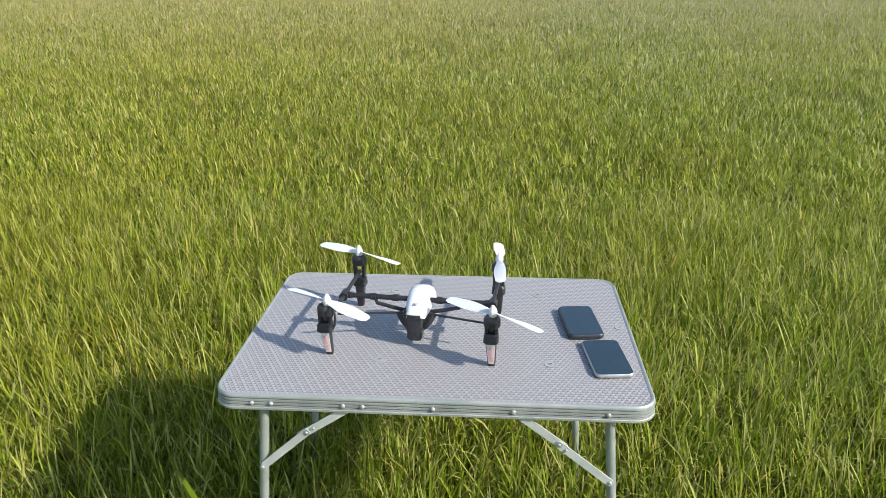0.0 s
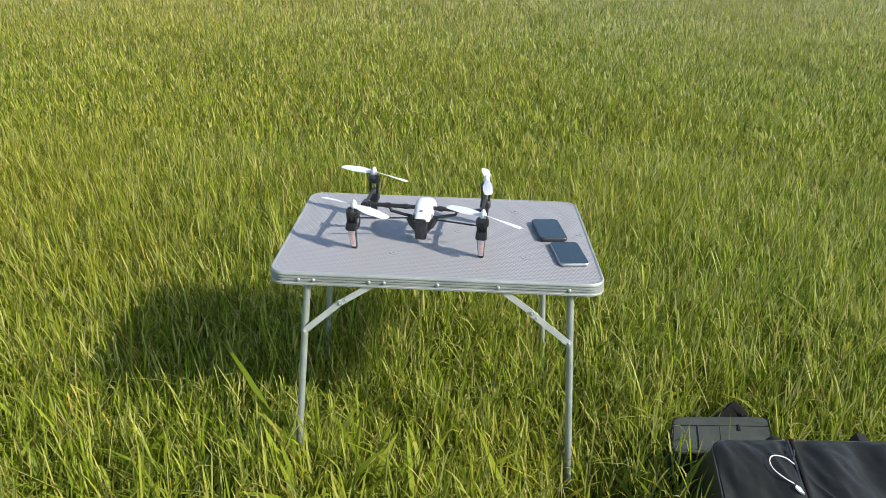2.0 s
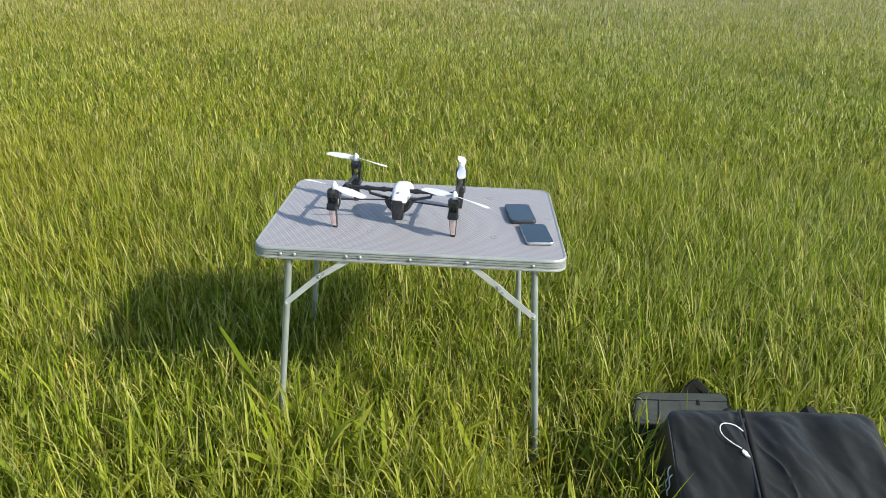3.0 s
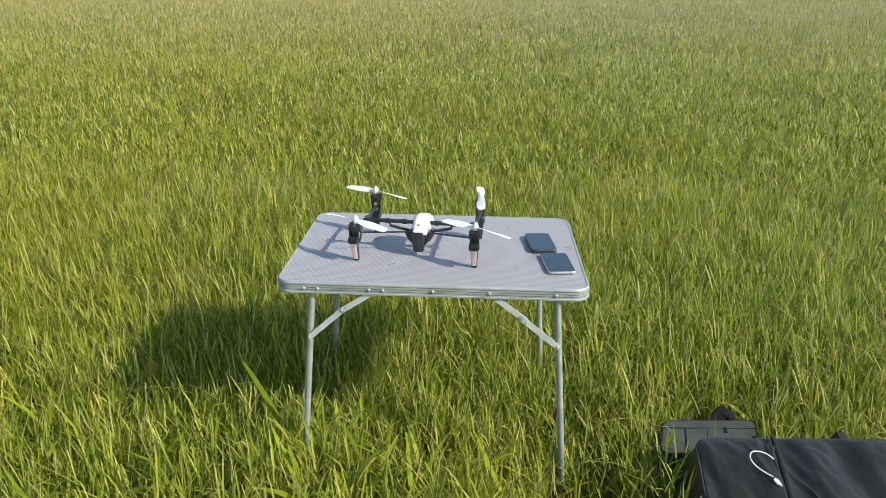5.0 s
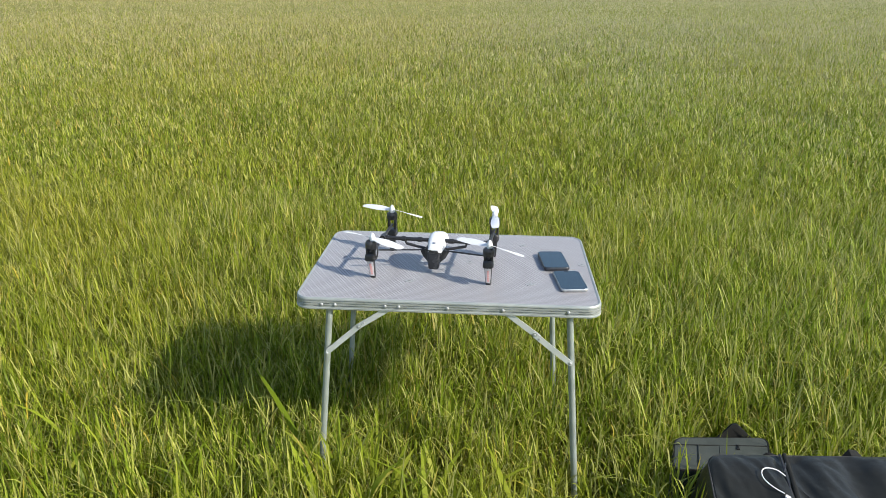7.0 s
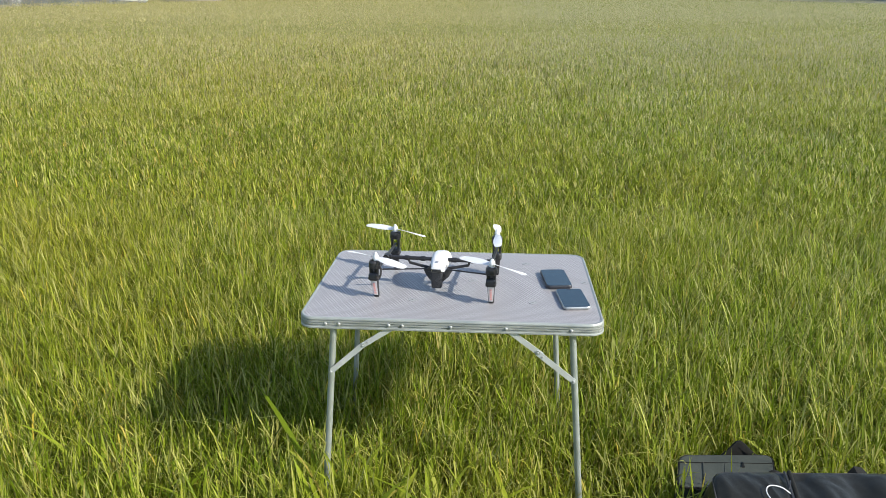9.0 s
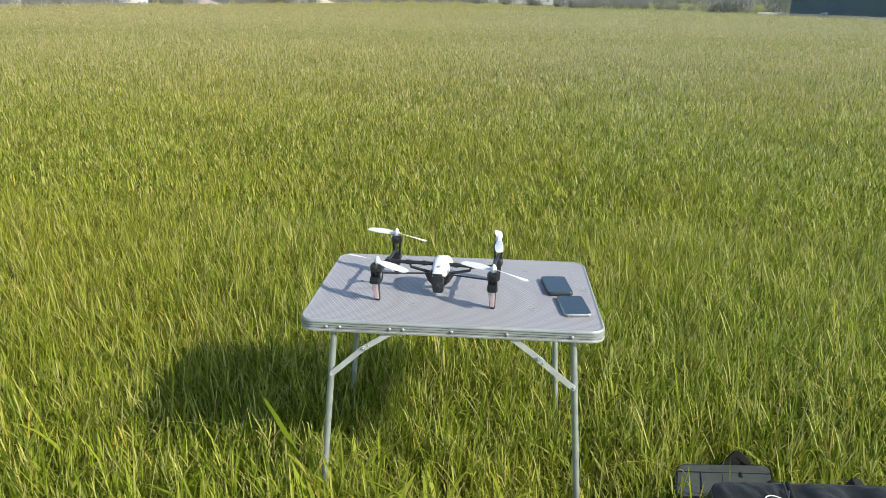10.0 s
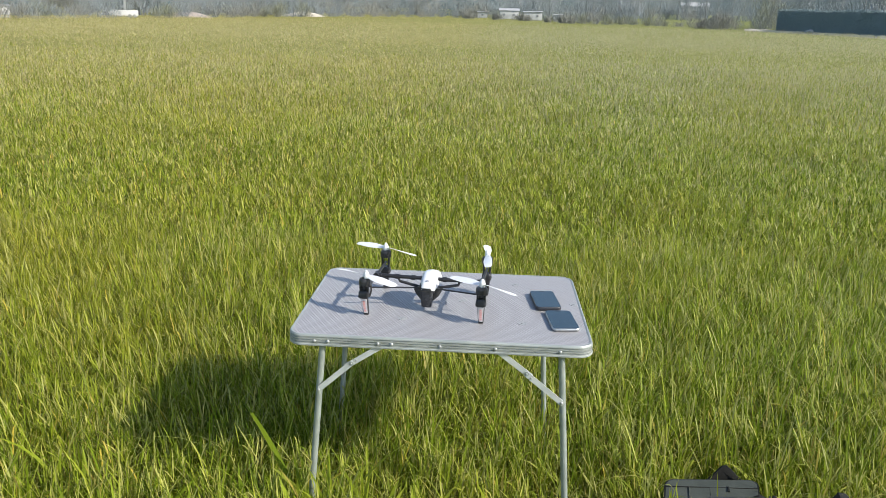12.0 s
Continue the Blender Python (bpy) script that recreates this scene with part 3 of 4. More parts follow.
# ---- quadcopter ----
def propeller(parent, x, y, z, turn, cw):
    """Two twisted blades on a pointed hub."""
    hub = part("propeller", lathe([(0.0075, -0.008), (0.0085, -0.002), (0.0085, 0.003), (0.006, 0.009), (0.0025, 0.0145)], 18), WHITE, parent, "white two-blade propeller")
    hub.matrix_basis = pose(x, y, z, 0, 0, turn)
    for side in (0, 180):
        bm = bmesh.new()
        rows = []
        n = 12
        for k in range(n + 1):
            s = k / n
            r = 0.004 + 0.108 * s
            chord = 0.0100 + 0.0205 * math.sin(min(s * 2.1, 1.35)) * (1 - 0.70 * max(0, s - 0.35))
            if k == n:
                chord *= 0.62
            pitch = radians((28 - 20 * s) * (1 if cw else -1))
            lead, trail = 0.42 * chord, -0.58 * chord
            th = 0.0016 * (1 - 0.5 * s)
            row = []
            for c, dz in ((lead, 0), (0.1 * chord, th), (trail, 0), (0.1 * chord, -th * 0.4)):
                row.append(bm.verts.new((r, (c * math.cos(pitch)) * (1 if cw else -1), c * math.sin(pitch) * (1 if cw else -1) + dz - 0.005 * s * s)))
            rows.append(row)
        for a, b in zip(rows, rows[1:]):
            for k in range(4):
                bm.faces.new((a[k], a[(k + 1) % 4], b[(k + 1) % 4], b[k]))
        bm.faces.new(rows[0])
        bm.faces.new(rows[-1])
        bl = part("blade", bm, WHITE, hub)
        bl.matrix_basis = pose(0, 0, 0, 0, 0, side)


def build_drone():
    d = thing("quadcopter_drone", pose(-0.062, -0.042, TZ + 0.0005, 0, 0, -4.8), "white and black toy quadcopter drone standing on the table", "drone")
    # white shell: cross-sections from nose to tail
    bm = bmesh.new()
    rows = []
    for y, hw, top, low in ((-0.066, 0.018, 0.075, 0.069), (-0.064, 0.0195, 0.082, 0.069), (-0.056, 0.0215, 0.091, 0.069), (-0.040, 0.024, 0.099, 0.071), (-0.016, 0.027, 0.104, 0.075), (0.010, 0.0285, 0.105, 0.075), (0.032, 0.0285, 0.101, 0.064), (0.048, 0.025, 0.092, 0.056), (0.058, 0.018, 0.082, 0.054), (0.062, 0.009, 0.073, 0.058)):
        row = []
        for k in range(13):
            a = math.pi * k / 12
            ca, sa = math.cos(a), math.sin(a)
            row.append(bm.verts.new((0.003 + hw * math.copysign(abs(ca) ** 0.65, ca), y, low - 0.003 + (top - low) * abs(sa) ** 0.7)))
        rows.append(row)
    for a, b in zip(rows, rows[1:]):
        for k in range(12):
            bm.faces.new((a[k], a[k + 1], b[k + 1], b[k]))
        bm.faces.new((a[0], b[0], b[12], a[12]))
    bm.faces.new(rows[0])
    bm.faces.new(rows[-1])
    shell = part("shell", bm, WHITE, d, "glossy white plastic top shell")
    part("button", lathe([(0.005, 0), (0.005, 0.0015), (0.003, 0.002)], 14, at=(0.004, -0.053, 0.0915)), LEDPANEL, shell)
    part("lower_body", box((0.046, 0.112, 0.026), (0, -0.006, 0.066), bevel=0.006), BLACK, d, "black plastic lower body")
    # nose housing with battery face, tapering down
    o = lambda hx, hy, y: [(px, py + y) for px, py in round_rect(hx, hy, 0.006, 4)]
    bm = stack([(o(0.0135, 0.014, -0.050), 0.014), (o(0.0150, 0.016, -0.049), 0.017), (o(0.0182, 0.020, -0.047), 0.058), (o(0.0185, 0.020, -0.046), 0.072)])
    nose = part("nose_housing", bm, SMOKE, d, "dark housing under the nose")
    part("seam_band", stack([(o(0.0190, 0.0207, -0.0465), 0.062), (o(0.0190, 0.0207, -0.0465), 0.065)]), BLACK, nose)
    for s in (-1, 1):
        bm = bmesh.new()
        f = [bm.verts.new((s * x, y, z)) for x, y, z in ((0.018, -0.046, 0.072), (0.041, -0.038, 0.058), (0.032, -0.042, 0.042), (0.017, -0.050, 0.030))]
        b = [bm.verts.new((s * x, y + 0.006, z)) for x, y, z in ((0.018, -0.040, 0.072), (0.041, -0.032, 0.058), (0.032, -0.036, 0.042), (0.017, -0.044, 0.030))]
        bm.faces.new(f)
        bm.faces.new(b)
        for k in range(4):
            bm.faces.new((f[k], f[(k + 1) % 4], b[(k + 1) % 4], b[k]))
        part("side_fin", bm, BLACK, d)
        bm = tube([(s * 0.020, -0.018, 0.086), (s * 0.155, -0.018, 0.086)], 0.0056, 14)
        arm = part("arm", bm, BLACK, d, "black tubular side arm")
        for cx in (0.040, 0.088, 0.140):
            part("arm_collar", tube([(s * cx, -0.018, 0.086), (s * (cx + 0.012), -0.018, 0.086)], 0.0074, 14), BLACK, arm)
        part("arm_strut", tube([(s * 0.022, -0.022, 0.060), (s * 0.050, -0.021, 0.065), (s * 0.086, -0.018, 0.072), (s * 0.090, -0.018, 0.084)], 0.0042, 10), BLACK, d)
        part("push_rod", tube([(s * 0.022, -0.034, 0.062), (s * 0.158, -0.066, 0.064)], 0.0024, 8), BLACK, d)
        part("arm_joint", tube([(s * 0.155, -0.030, 0.086), (s * 0.155, -0.006, 0.086)], 0.0092, 16), BLACK, d)
        part("side_rail", tube([(s * 0.157, -0.113, 0.084), (s * 0.155, -0.018, 0.086), (s * 0.157, 0.113, 0.084)], 0.0044, 12), BLACK, d)
        for yy in (-1, 1):
            x, y = s * (0.163 if yy < 0 else 0.157), yy * 0.113
            ox = (-0.007 if s < 0 else -0.002) if yy < 0 else 0.0
            rise = 0.013 if yy > 0 else (-0.005 if s > 0 else -0.003)
            bm = lathe([(0.0125, 0.088), (0.0160, 0.090), (0.0168, 0.094), (0.0160, 0.097), (0.0166, 0.100), (0.0160, 0.106), (0.0130, 0.110), (0.0060, 0.111), (0.0060, 0.114)], 20, at=(x + ox * 0.6, y, rise))
            pod = part("motor_pod", bm, BLACK, d, "black motor pod")
            for dx in (-0.0095, 0.0095):
                part("pod_strut", box((0.0062, 0.016, 0.040 + rise), (x + ox * 0.8 + dx, y, 0.076 + rise / 2), (0, dx * 200, 0), bevel=0.0012), BLACK, pod)
            if yy < 0:
                part("motor", lathe([(0.0080, 0.062), (0.0092, 0.066), (0.0092, 0.080), (0.0100, 0.082), (0.0100, 0.090)], 16, at=(x + ox * 0.8, y + 0.003, 0)), SMOKE, pod, "dark motor can")
            if yy < 0 and s < 0:
                part("pod_guard", tube(smooth_line([(x + ox + 0.013, y + 0.002, 0.050), (x + ox + 0.018, y + 0.006, 0.062), (x + ox + 0.018, y + 0.010, 0.080), (x + ox + 0.010, y + 0.012, 0.094)], 4), 0.0026, 8), BLACK, pod)
            bm = stack([(o(0.0125, 0.0125, 0), 0.050), (o(0.0148, 0.0140, 0), 0.053), (o(0.0148, 0.0140, 0), 0.058), (o(0.0135, 0.0135, 0), 0.060), (o(0.0142, 0.0138, 0), 0.066), (o(0.011, 0.011, 0), 0.071)])
            bmesh.ops.transform(bm, matrix=pose(x + ox, y, 0), verts=bm.verts)
            part("pod_base", bm, BLACK, pod)
            # tapering leg with a pale lens panel facing out
            k = lambda h: [(px, py) for px, py in round_rect(h, h * 0.9, h * 0.35, 3)]
            bm = stack([(k(0.0064), 0.0), (k(0.0074), 0.004), (k(0.0110), 0.054)])
            for v in bm.verts:
                v.co += Vector((x + ox * v.co.z / 0.054, y, 0))
            leg = part("landing_leg", bm, BLACK, d, "tapering landing leg")
            w0, w1 = 0.0055, 0.0090
            pan = bmesh.new()
            fy = yy
            lo = [pan.verts.new((x + c + ox * 0.1, y + fy * (0.9 * 0.0075 + e), 0.006)) for c, e in ((-w0, -0.001), (w0, -0.001), (w0, 0.0012), (-w0, 0.0012))]
            hi = [pan.verts.new((x + c + ox * 0.92, y + fy * (0.9 * 0.0107 + e), 0.050)) for c, e in ((-w1, -0.001), (w1, -0.001), (w1, 0.0012), (-w1, 0.0012))]
            pan.faces.new(lo)
            pan.faces.new(hi)
            for q in range(4):
                pan.faces.new((lo[q], lo[(q + 1) % 4], hi[(q + 1) % 4], hi[q]))
            part("lens_panel", pan, LEDPANEL if yy < 0 else BLACK, leg, "pale translucent lens panel" if yy < 0 else "")
            if yy < 0:
                bm = bmesh.new()
                for q in range(5):
                    zq = 0.013 + 0.0068 * q
                    box((0.0062, 0.0008, 0.0052), (x + ox * zq / 0.054, y - 0.9 * (0.0075 + 0.0039 * (zq - 0.006) / 0.044) - 0.0014, zq), (5, 0, 0), bm=bm)
                part("light_strip", bm, REDSTRIP, leg, "red light strip")
    for x, y, turn, cw in ((-0.163, -0.113, -29.7, True), (0.163, -0.113, -32.2, False), (-0.157, 0.113, -26, False), (0.157, 0.113, -83, True)):
        propeller(d, x, y, 0.1315 if y > 0 else (0.1135 if x > 0 else 0.1155), turn, cw)


build_drone()


# ---- two phones ----
def build_phone(m, size, body, rim_label, label):
    p = thing("mobile_phone", m, label, "phone", "phones on the table")
    hx, hy, th = size
    o = lambda i: round_rect(hx - i, hy - i, 0.012 - i * 0.5, 8)
    part("case", stack([(o(0.0018), 0.0), (o(0.0004), 0.0016), (o(0), th * 0.5), (o(0.0004), th - 0.0014), (o(0.0016), th)]), body, p, rim_label)
    part("screen", stack([(o(0.0020), th - 0.001), (o(0.0020), th + 0.0003), (o(0.0024), th + 0.0005)]), GLASS, p, "black glass screen, switched off", smooth=False)
    part("earpiece", box((0.012, 0.0014, 0.0004), (0, hy - 0.008, th + 0.0008)), PHONE_BODY, p)


build_phone(pose(0.281, 0.014, TZ + 0.001, 0, 0, 6), (0.0375, 0.070, 0.011), PHONE_BODY, "black bumper case", "dark smartphone in a black bumper case lying on the table")
build_phone(pose(0.3175, -0.138, TZ + 0.001, 0, 0, 6), (0.0380, 0.069, 0.0082), PHONE_METAL, "silver rim", "dark smartphone with a silver rim lying on the table")


# ---- bags in the grass ----
def padded(hx, hy, thick, rad, sag, seed, step=0.010, crumple=0.0):
    """A soft slab: rounded outline, bulging top with long folds, slightly slack sides."""
    bm = bmesh.new()
    ring = round_rect(hx, hy, rad, 9)
    levels = [(1.0, 0.0), (1.012, 0.02), (1.018, thick * 0.35), (1.018, thick * 0.6), (1.012, thick * 0.85), (1.0, thick - 0.012), (0.988, thick - 0.003)]
    levels += [(s, thick) for s in np.linspace(0.975, 0.03, 44)]
    fine = []
    for (x0, y0), (x1, y1) in zip(ring, ring[1:] + ring[:1]):
        m = max(1, int(math.hypot(x1 - x0, y1 - y0) / step))
        fine += [(x0 + (x1 - x0) * k / m, y0 + (y1 - y0) * k / m) for k in range(m)]
    rows = []
    for s, z in levels:
        row = []
        for x, y in fine:
            px, py, pz = x * s, y * s, z
            if z > thick * 0.95:
                q = Vector((px * 10 + py * 3.5 + seed, py * 2.4 - px * 1.5, seed))
                fold = noise.noise(q) + 0.45 * noise.noise(q * 2.1 + Vector((5, 1, 0)))
                c = Vector((px * 21 + py * 9 + seed, py * 8 - px * 5, seed * 2))
                ridge = (1 - min(1.0, 2.2 * abs(noise.noise(c)))) ** 2 * (0.5 + noise.noise(q * 0.8 + Vector((0, 3, 2))))
                pz += crumple * min(1, (1.0 - s) * 12) * min(1, abs(px + 0.078) * 22) * (ridge + 0.35 * noise.noise(c * 2.3))
                pz += sag * (0.75 * fold * min(1, (1.0 - s) * 9) + 0.6 * (1 - s * s))
            else:
                k = 1 + 0.012 * noise.noise(Vector((px * 9, py * 9, z * 12 + seed)))
                px, py = px * k, py * k
            row.append(bm.verts.new((px, py, pz)))
        rows.append(row)
    for a, b in zip(rows, rows[1:]):
        m = len(a)
        for k in range(m):
            bm.faces.new((a[k], a[(k + 1) % m], b[(k + 1) % m], b[k]))
    bm.faces.new(rows[0])
    bm.faces.new(rows[-1])
    return bm


def ribbon(points, wide, thick=0.004, across=(0, 1, 0)):
    """A flat strap that runs through points."""
    bm = bmesh.new()
    a = Vector(across).normalized() * wide / 2
    rows = []
    pts = [Vector(p) for p in points]
    for i, p in enumerate(pts):
        d = (pts[min(i + 1, len(pts) - 1)] - pts[max(i - 1, 0)]).normalized()
        n = d.cross(a).normalized() * thick / 2
        rows.append([bm.verts.new(v) for v in (p - a - n, p + a - n, p + a + n, p - a + n)])
    for r0, r1 in zip(rows, rows[1:]):
        for k in range(4):
            bm.faces.new((r0[k], r0[(k + 1) % 4], r1[(k + 1) % 4], r1[k]))
    bm.faces.new(rows[0])
    bm.faces.new(rows[-1])
    return bm


def warp_pack(bm, hy):
    """Shears, flares and thins the pack from its thick upper end to fit the camera's view."""
    for v in bm.verts:
        if v.co.x < -0.2:
            v.co.x -= 0.06 * (1 - min(1.0, v.co.z / 0.28))
        v.co.x -= 0.15 * (hy - v.co.y)
        v.co.z *= 1 - 0.62 * (hy - v.co.y)
    return bm


def build_backpack():
    b = thing("backpack", pose(0.955, -0.602, 0.0, 0, 0, 3.0), "large black nylon backpack lying flat in the grass", "backpack")
    hx, hy, th = 0.272, 0.237, 0.290
    made = lambda bm: warp_pack(bm, hy)
    part("body", made(padded(hx, hy, th, 0.036, 0.034, 3.1, crumple=0.009)), BAG, b, "wrinkled black nylon body")
    loop = round_rect(hx * 0.992, hy * 0.992, 0.035, 10)
    part("piping", made(tube([(x, y, th - 0.004) for x, y in loop + loop[:1]], 0.0022, 8, cap=False)), PIPING, b, "dark grey piping along the edge")
    # zip that runs down the front pocket, with its flap
    zp = [(-0.074 - 0.01 * (0.222 - y), y, th + 0.012 + 0.007 * math.sin(min(1, (0.225 - y) * 8) * 1.57)) for y in np.linspace(0.222, -0.20, 16)]
    part("zip_flap", made(tube(zp, 0.0062, 10, squash=0.8)), BAG_TRIM, b, "black fabric flap over the zip")
    part("zip", made(tube([(x - 0.012, y, z) for x, y, z in zp], 0.0030, 8)), BLACK, b, "black zip")
    zc = th + 0.026
    cord = [(-0.092, 0.137, zc), (-0.108, 0.150, zc + 0.004), (-0.128, 0.158, zc + 0.004), (-0.143, 0.156, zc + 0.003), (-0.150, 0.143, zc + 0.002), (-0.147, 0.124, zc + 0.002), (-0.136, 0.106, zc + 0.003), (-0.121, 0.091, zc + 0.003), (-0.108, 0.080, zc + 0.004)]
    pc = part("pull_cord", made(tube(smooth_line(cord), 0.00135, 10)), CORD, b, "white zip pull cord")
    tag = [(-0.007, 0.009), (0.000, 0.014), (0.0035, 0.007), (0.007, 0.006), (0.009, -0.018), (-0.002, -0.008)]
    bm = stack([(tag, -0.003), (tag, 0.003)])
    bmesh.ops.transform(bm, matrix=pose(-0.102, 0.064, zc + 0.004, 0, 0, 12) @ Matrix.Scale(0.8, 4), verts=bm.verts)
    part("cord_end", made(bm), CORD, pc, "white cord end tag")
    part("zip_pull", made(tube([(-0.082, 0.180, zc - 0.002), (-0.087, 0.162, zc + 0.004), (-0.094, 0.146, zc + 0.002)], 0.0020, 8)), BLACK, b, "dark metal zip pull")
    for k in (0, 1):
        part("side_zip_pull", made(tube(smooth_line([(-hx - 0.005, 0.058 - 0.026 * k, th - 0.010), (-hx - 0.011, 0.050 - 0.026 * k, th - 0.016), (-hx - 0.008, 0.038 - 0.026 * k, th - 0.028), (-hx - 0.013, 0.030 - 0.026 * k, th - 0.034), (-hx - 0.009, 0.024 - 0.026 * k, th - 0.044)]), 0.0019, 8)), RIVET, b, "metal zip pull")
    part("grab_handle", ribbon([(0.100, hy - 0.005, 0.225), (0.106, hy + 0.022, 0.258), (0.122, hy + 0.030, 0.272), (0.142, hy + 0.030, 0.268), (0.160, hy + 0.020, 0.250), (0.168, hy - 0.005, 0.225)], 0.030, 0.006, (0, 1, 0.4)), BAG_TRIM, b, "black webbing grab handle")
    part("shoulder_strap", ribbon(smooth_line([(-0.115, hy - 0.005, 0.180), (-0.108, hy + 0.030, 0.222), (-0.085, hy + 0.040, 0.246), (-0.060, hy + 0.036, 0.238), (-0.030, hy + 0.028, 0.210), (-0.010, hy - 0.005, 0.170)], 4), 0.036, 0.010, (0, 1, 0.3)), BAG_TRIM, b, "padded black shoulder strap")


def build_case():
    c = thing("carry_case", pose(0.792, -0.226, 0.0, 0, 0, 4.0), "grey canvas carry case lying in the grass beside the backpack", "bag")
    hx, hy, th = 0.136, 0.076, 0.190

    def made(bm):
        """Shears the soft case sideways to fit its outline in the camera's view."""
        for v in bm.verts:
            v.co.x -= 0.34 * (hy - v.co.y)
        return bm
    part("body", made(padded(hx, hy, th, 0.026, 0.0035, 9.4)), CASE, c, "flat grey canvas body")
    loop = round_rect(hx * 0.995, hy * 0.995, 0.025, 8)
    part("piping", made(tube([(x, y, th - 0.003) for x, y in loop + loop[:1]], 0.0030, 8, cap=False)), BAG_TRIM, c, "dark piping along the edge")
    part("seam", made(tube([(-hx + 0.004, hy - 0.040, th + 0.0025), (hx - 0.004, hy - 0.046, th + 0.0025)], 0.0013, 6)), BAG_TRIM, c)
    part("seam", made(tube([(-0.066, hy - 0.040, th + 0.0025), (-0.062, -hy + 0.01, th + 0.0025)], 0.0013, 6)), CASE, c)
    part("seam", made(tube([(-0.005, hy - 0.042, th + 0.0025), (-0.002, -hy + 0.01, th + 0.0025)], 0.0013, 6)), CASE, c)
    tab = [(-0.004, -0.014), (0.004, -0.014), (0.0, 0.014)]
    bm = stack([(tab, 0), (tab, 0.003)])
    bmesh.ops.transform(bm, matrix=pose(0.048, hy - 0.052, th + 0.003), verts=bm.verts)
    part("tab", made(bm), BAG_TRIM, c, "small black pull tab")
    # webbing strap folded up behind it
    bm = bmesh.new()
    rows = []
    for x, top in ((-0.105, -0.004), (-0.080, 0.006), (-0.050, 0.018), (-0.026, 0.040), (-0.010, 0.058), (0.004, 0.060), (0.020, 0.048), (0.040, 0.028), (0.062, 0.010), (0.085, 0.000)):
        y = hy + 0.035 - 3.2 * x * x
        rows.append([bm.verts.new((0.050 + x, y + dy, z)) for dy, z in ((-0.012, 0.06), (-0.010, 0.150 + top * 0.6), (-0.003, 0.155 + top), (0.003, 0.155 + top), (0.010, 0.150 + top * 0.5), (0.016, 0.06))])
    for a, b in zip(rows, rows[1:]):
        for k in range(5):
            bm.faces.new((a[k], a[k + 1], b[k + 1], b[k]))
        bm.faces.new((a[5], a[0], b[0], b[5]))
    bm.faces.new(rows[0])
    bm.faces.new(rows[-1])
    part("carry_strap", bm, BAG_TRIM, c, "black folded webbing strap")


build_backpack()
build_case()


# ---- distance: field edge, hedge, trees, buildings ----
def edge_place(az, dist, extra=0.0):
    """A place by bearing in degrees and distance from the camera, to fit its view."""
    x, y = 0.08 + (dist + extra) * math.sin(radians(az)), -2.09 + (dist + extra) * math.cos(radians(az))
    return x, y, height(x, y)


EDGE = ((-60, 55), (-45, 58), (-33, 64), (-26.5, 69), (-19, 83), (-11, 104), (-3.5, 120), (3.4, 106), (7.5, 90), (13.4, 88), (17.2, 81), (21.8, 73), (26, 67), (34, 60), (50, 55), (65, 52))


def edge_dist(az):
    for (a0, d0), (a1, d1) in zip(EDGE, EDGE[1:]):
        if a0 <= az <= a1:
            return d0 + (d1 - d0) * (az - a0) / (a1 - a0)
    return 60


def leaf_cloud(rng, centres, per, spread, leaf):
    """Many small leaf clumps scattered round centres, as one mesh of little triangles."""
    c = np.repeat(np.array(centres), per, 0)
    p = c[:, :3] + rng.normal(0, 1, (len(c), 3)) * c[:, 3:4] * spread
    n = len(p)
    a, b = rng.normal(0, 1, (n, 3)), rng.normal(0, 1, (n, 3))
    a /= np.linalg.norm(a, axis=1)[:, None]
    b /= np.linalg.norm(b, axis=1)[:, None]
    s = leaf * rng.uniform(0.5, 1.5, (n, 1))
    v = np.stack((p - a * s, p + a * s, p + b * s * 1.4), 1).reshape(-1, 3)
    me = bpy.data.meshes.new("foliage")
    me.from_pydata(v.tolist(), [], np.arange(3 * n).reshape(-1, 3).tolist())
    return me


def twig_cloud(rng, centres, per, spread, length, thick):
    """Fine bare twigs, mostly rising, scattered round centres, as one mesh of slivers."""
    c = np.repeat(np.array(centres), per, 0)
    p = c[:, :3] + rng.normal(0, 1, (len(c), 3)) * c[:, 3:4] * spread
    n = len(p)
    up = np.stack((rng.normal(0, 0.35, n), rng.normal(0, 0.35, n), rng.uniform(0.5, 1.0, n)), 1) * (length * rng.uniform(0.5, 1.5, n))[:, None]
    a = rng.uniform(0, 2 * np.pi, n)
    side = np.stack((np.cos(a), np.sin(a), np.zeros(n)), 1) * (thick * rng.uniform(0.5, 1.5, n))[:, None]
    p[:, 2] = np.maximum(p[:, 2], 0.02)
    v = np.stack((p - side, p + side, p + up), 1).reshape(-1, 3)
    me = bpy.data.meshes.new("twigs")
    me.from_pydata(v.tolist(), [], np.arange(3 * n).reshape(-1, 3).tolist())
    return me


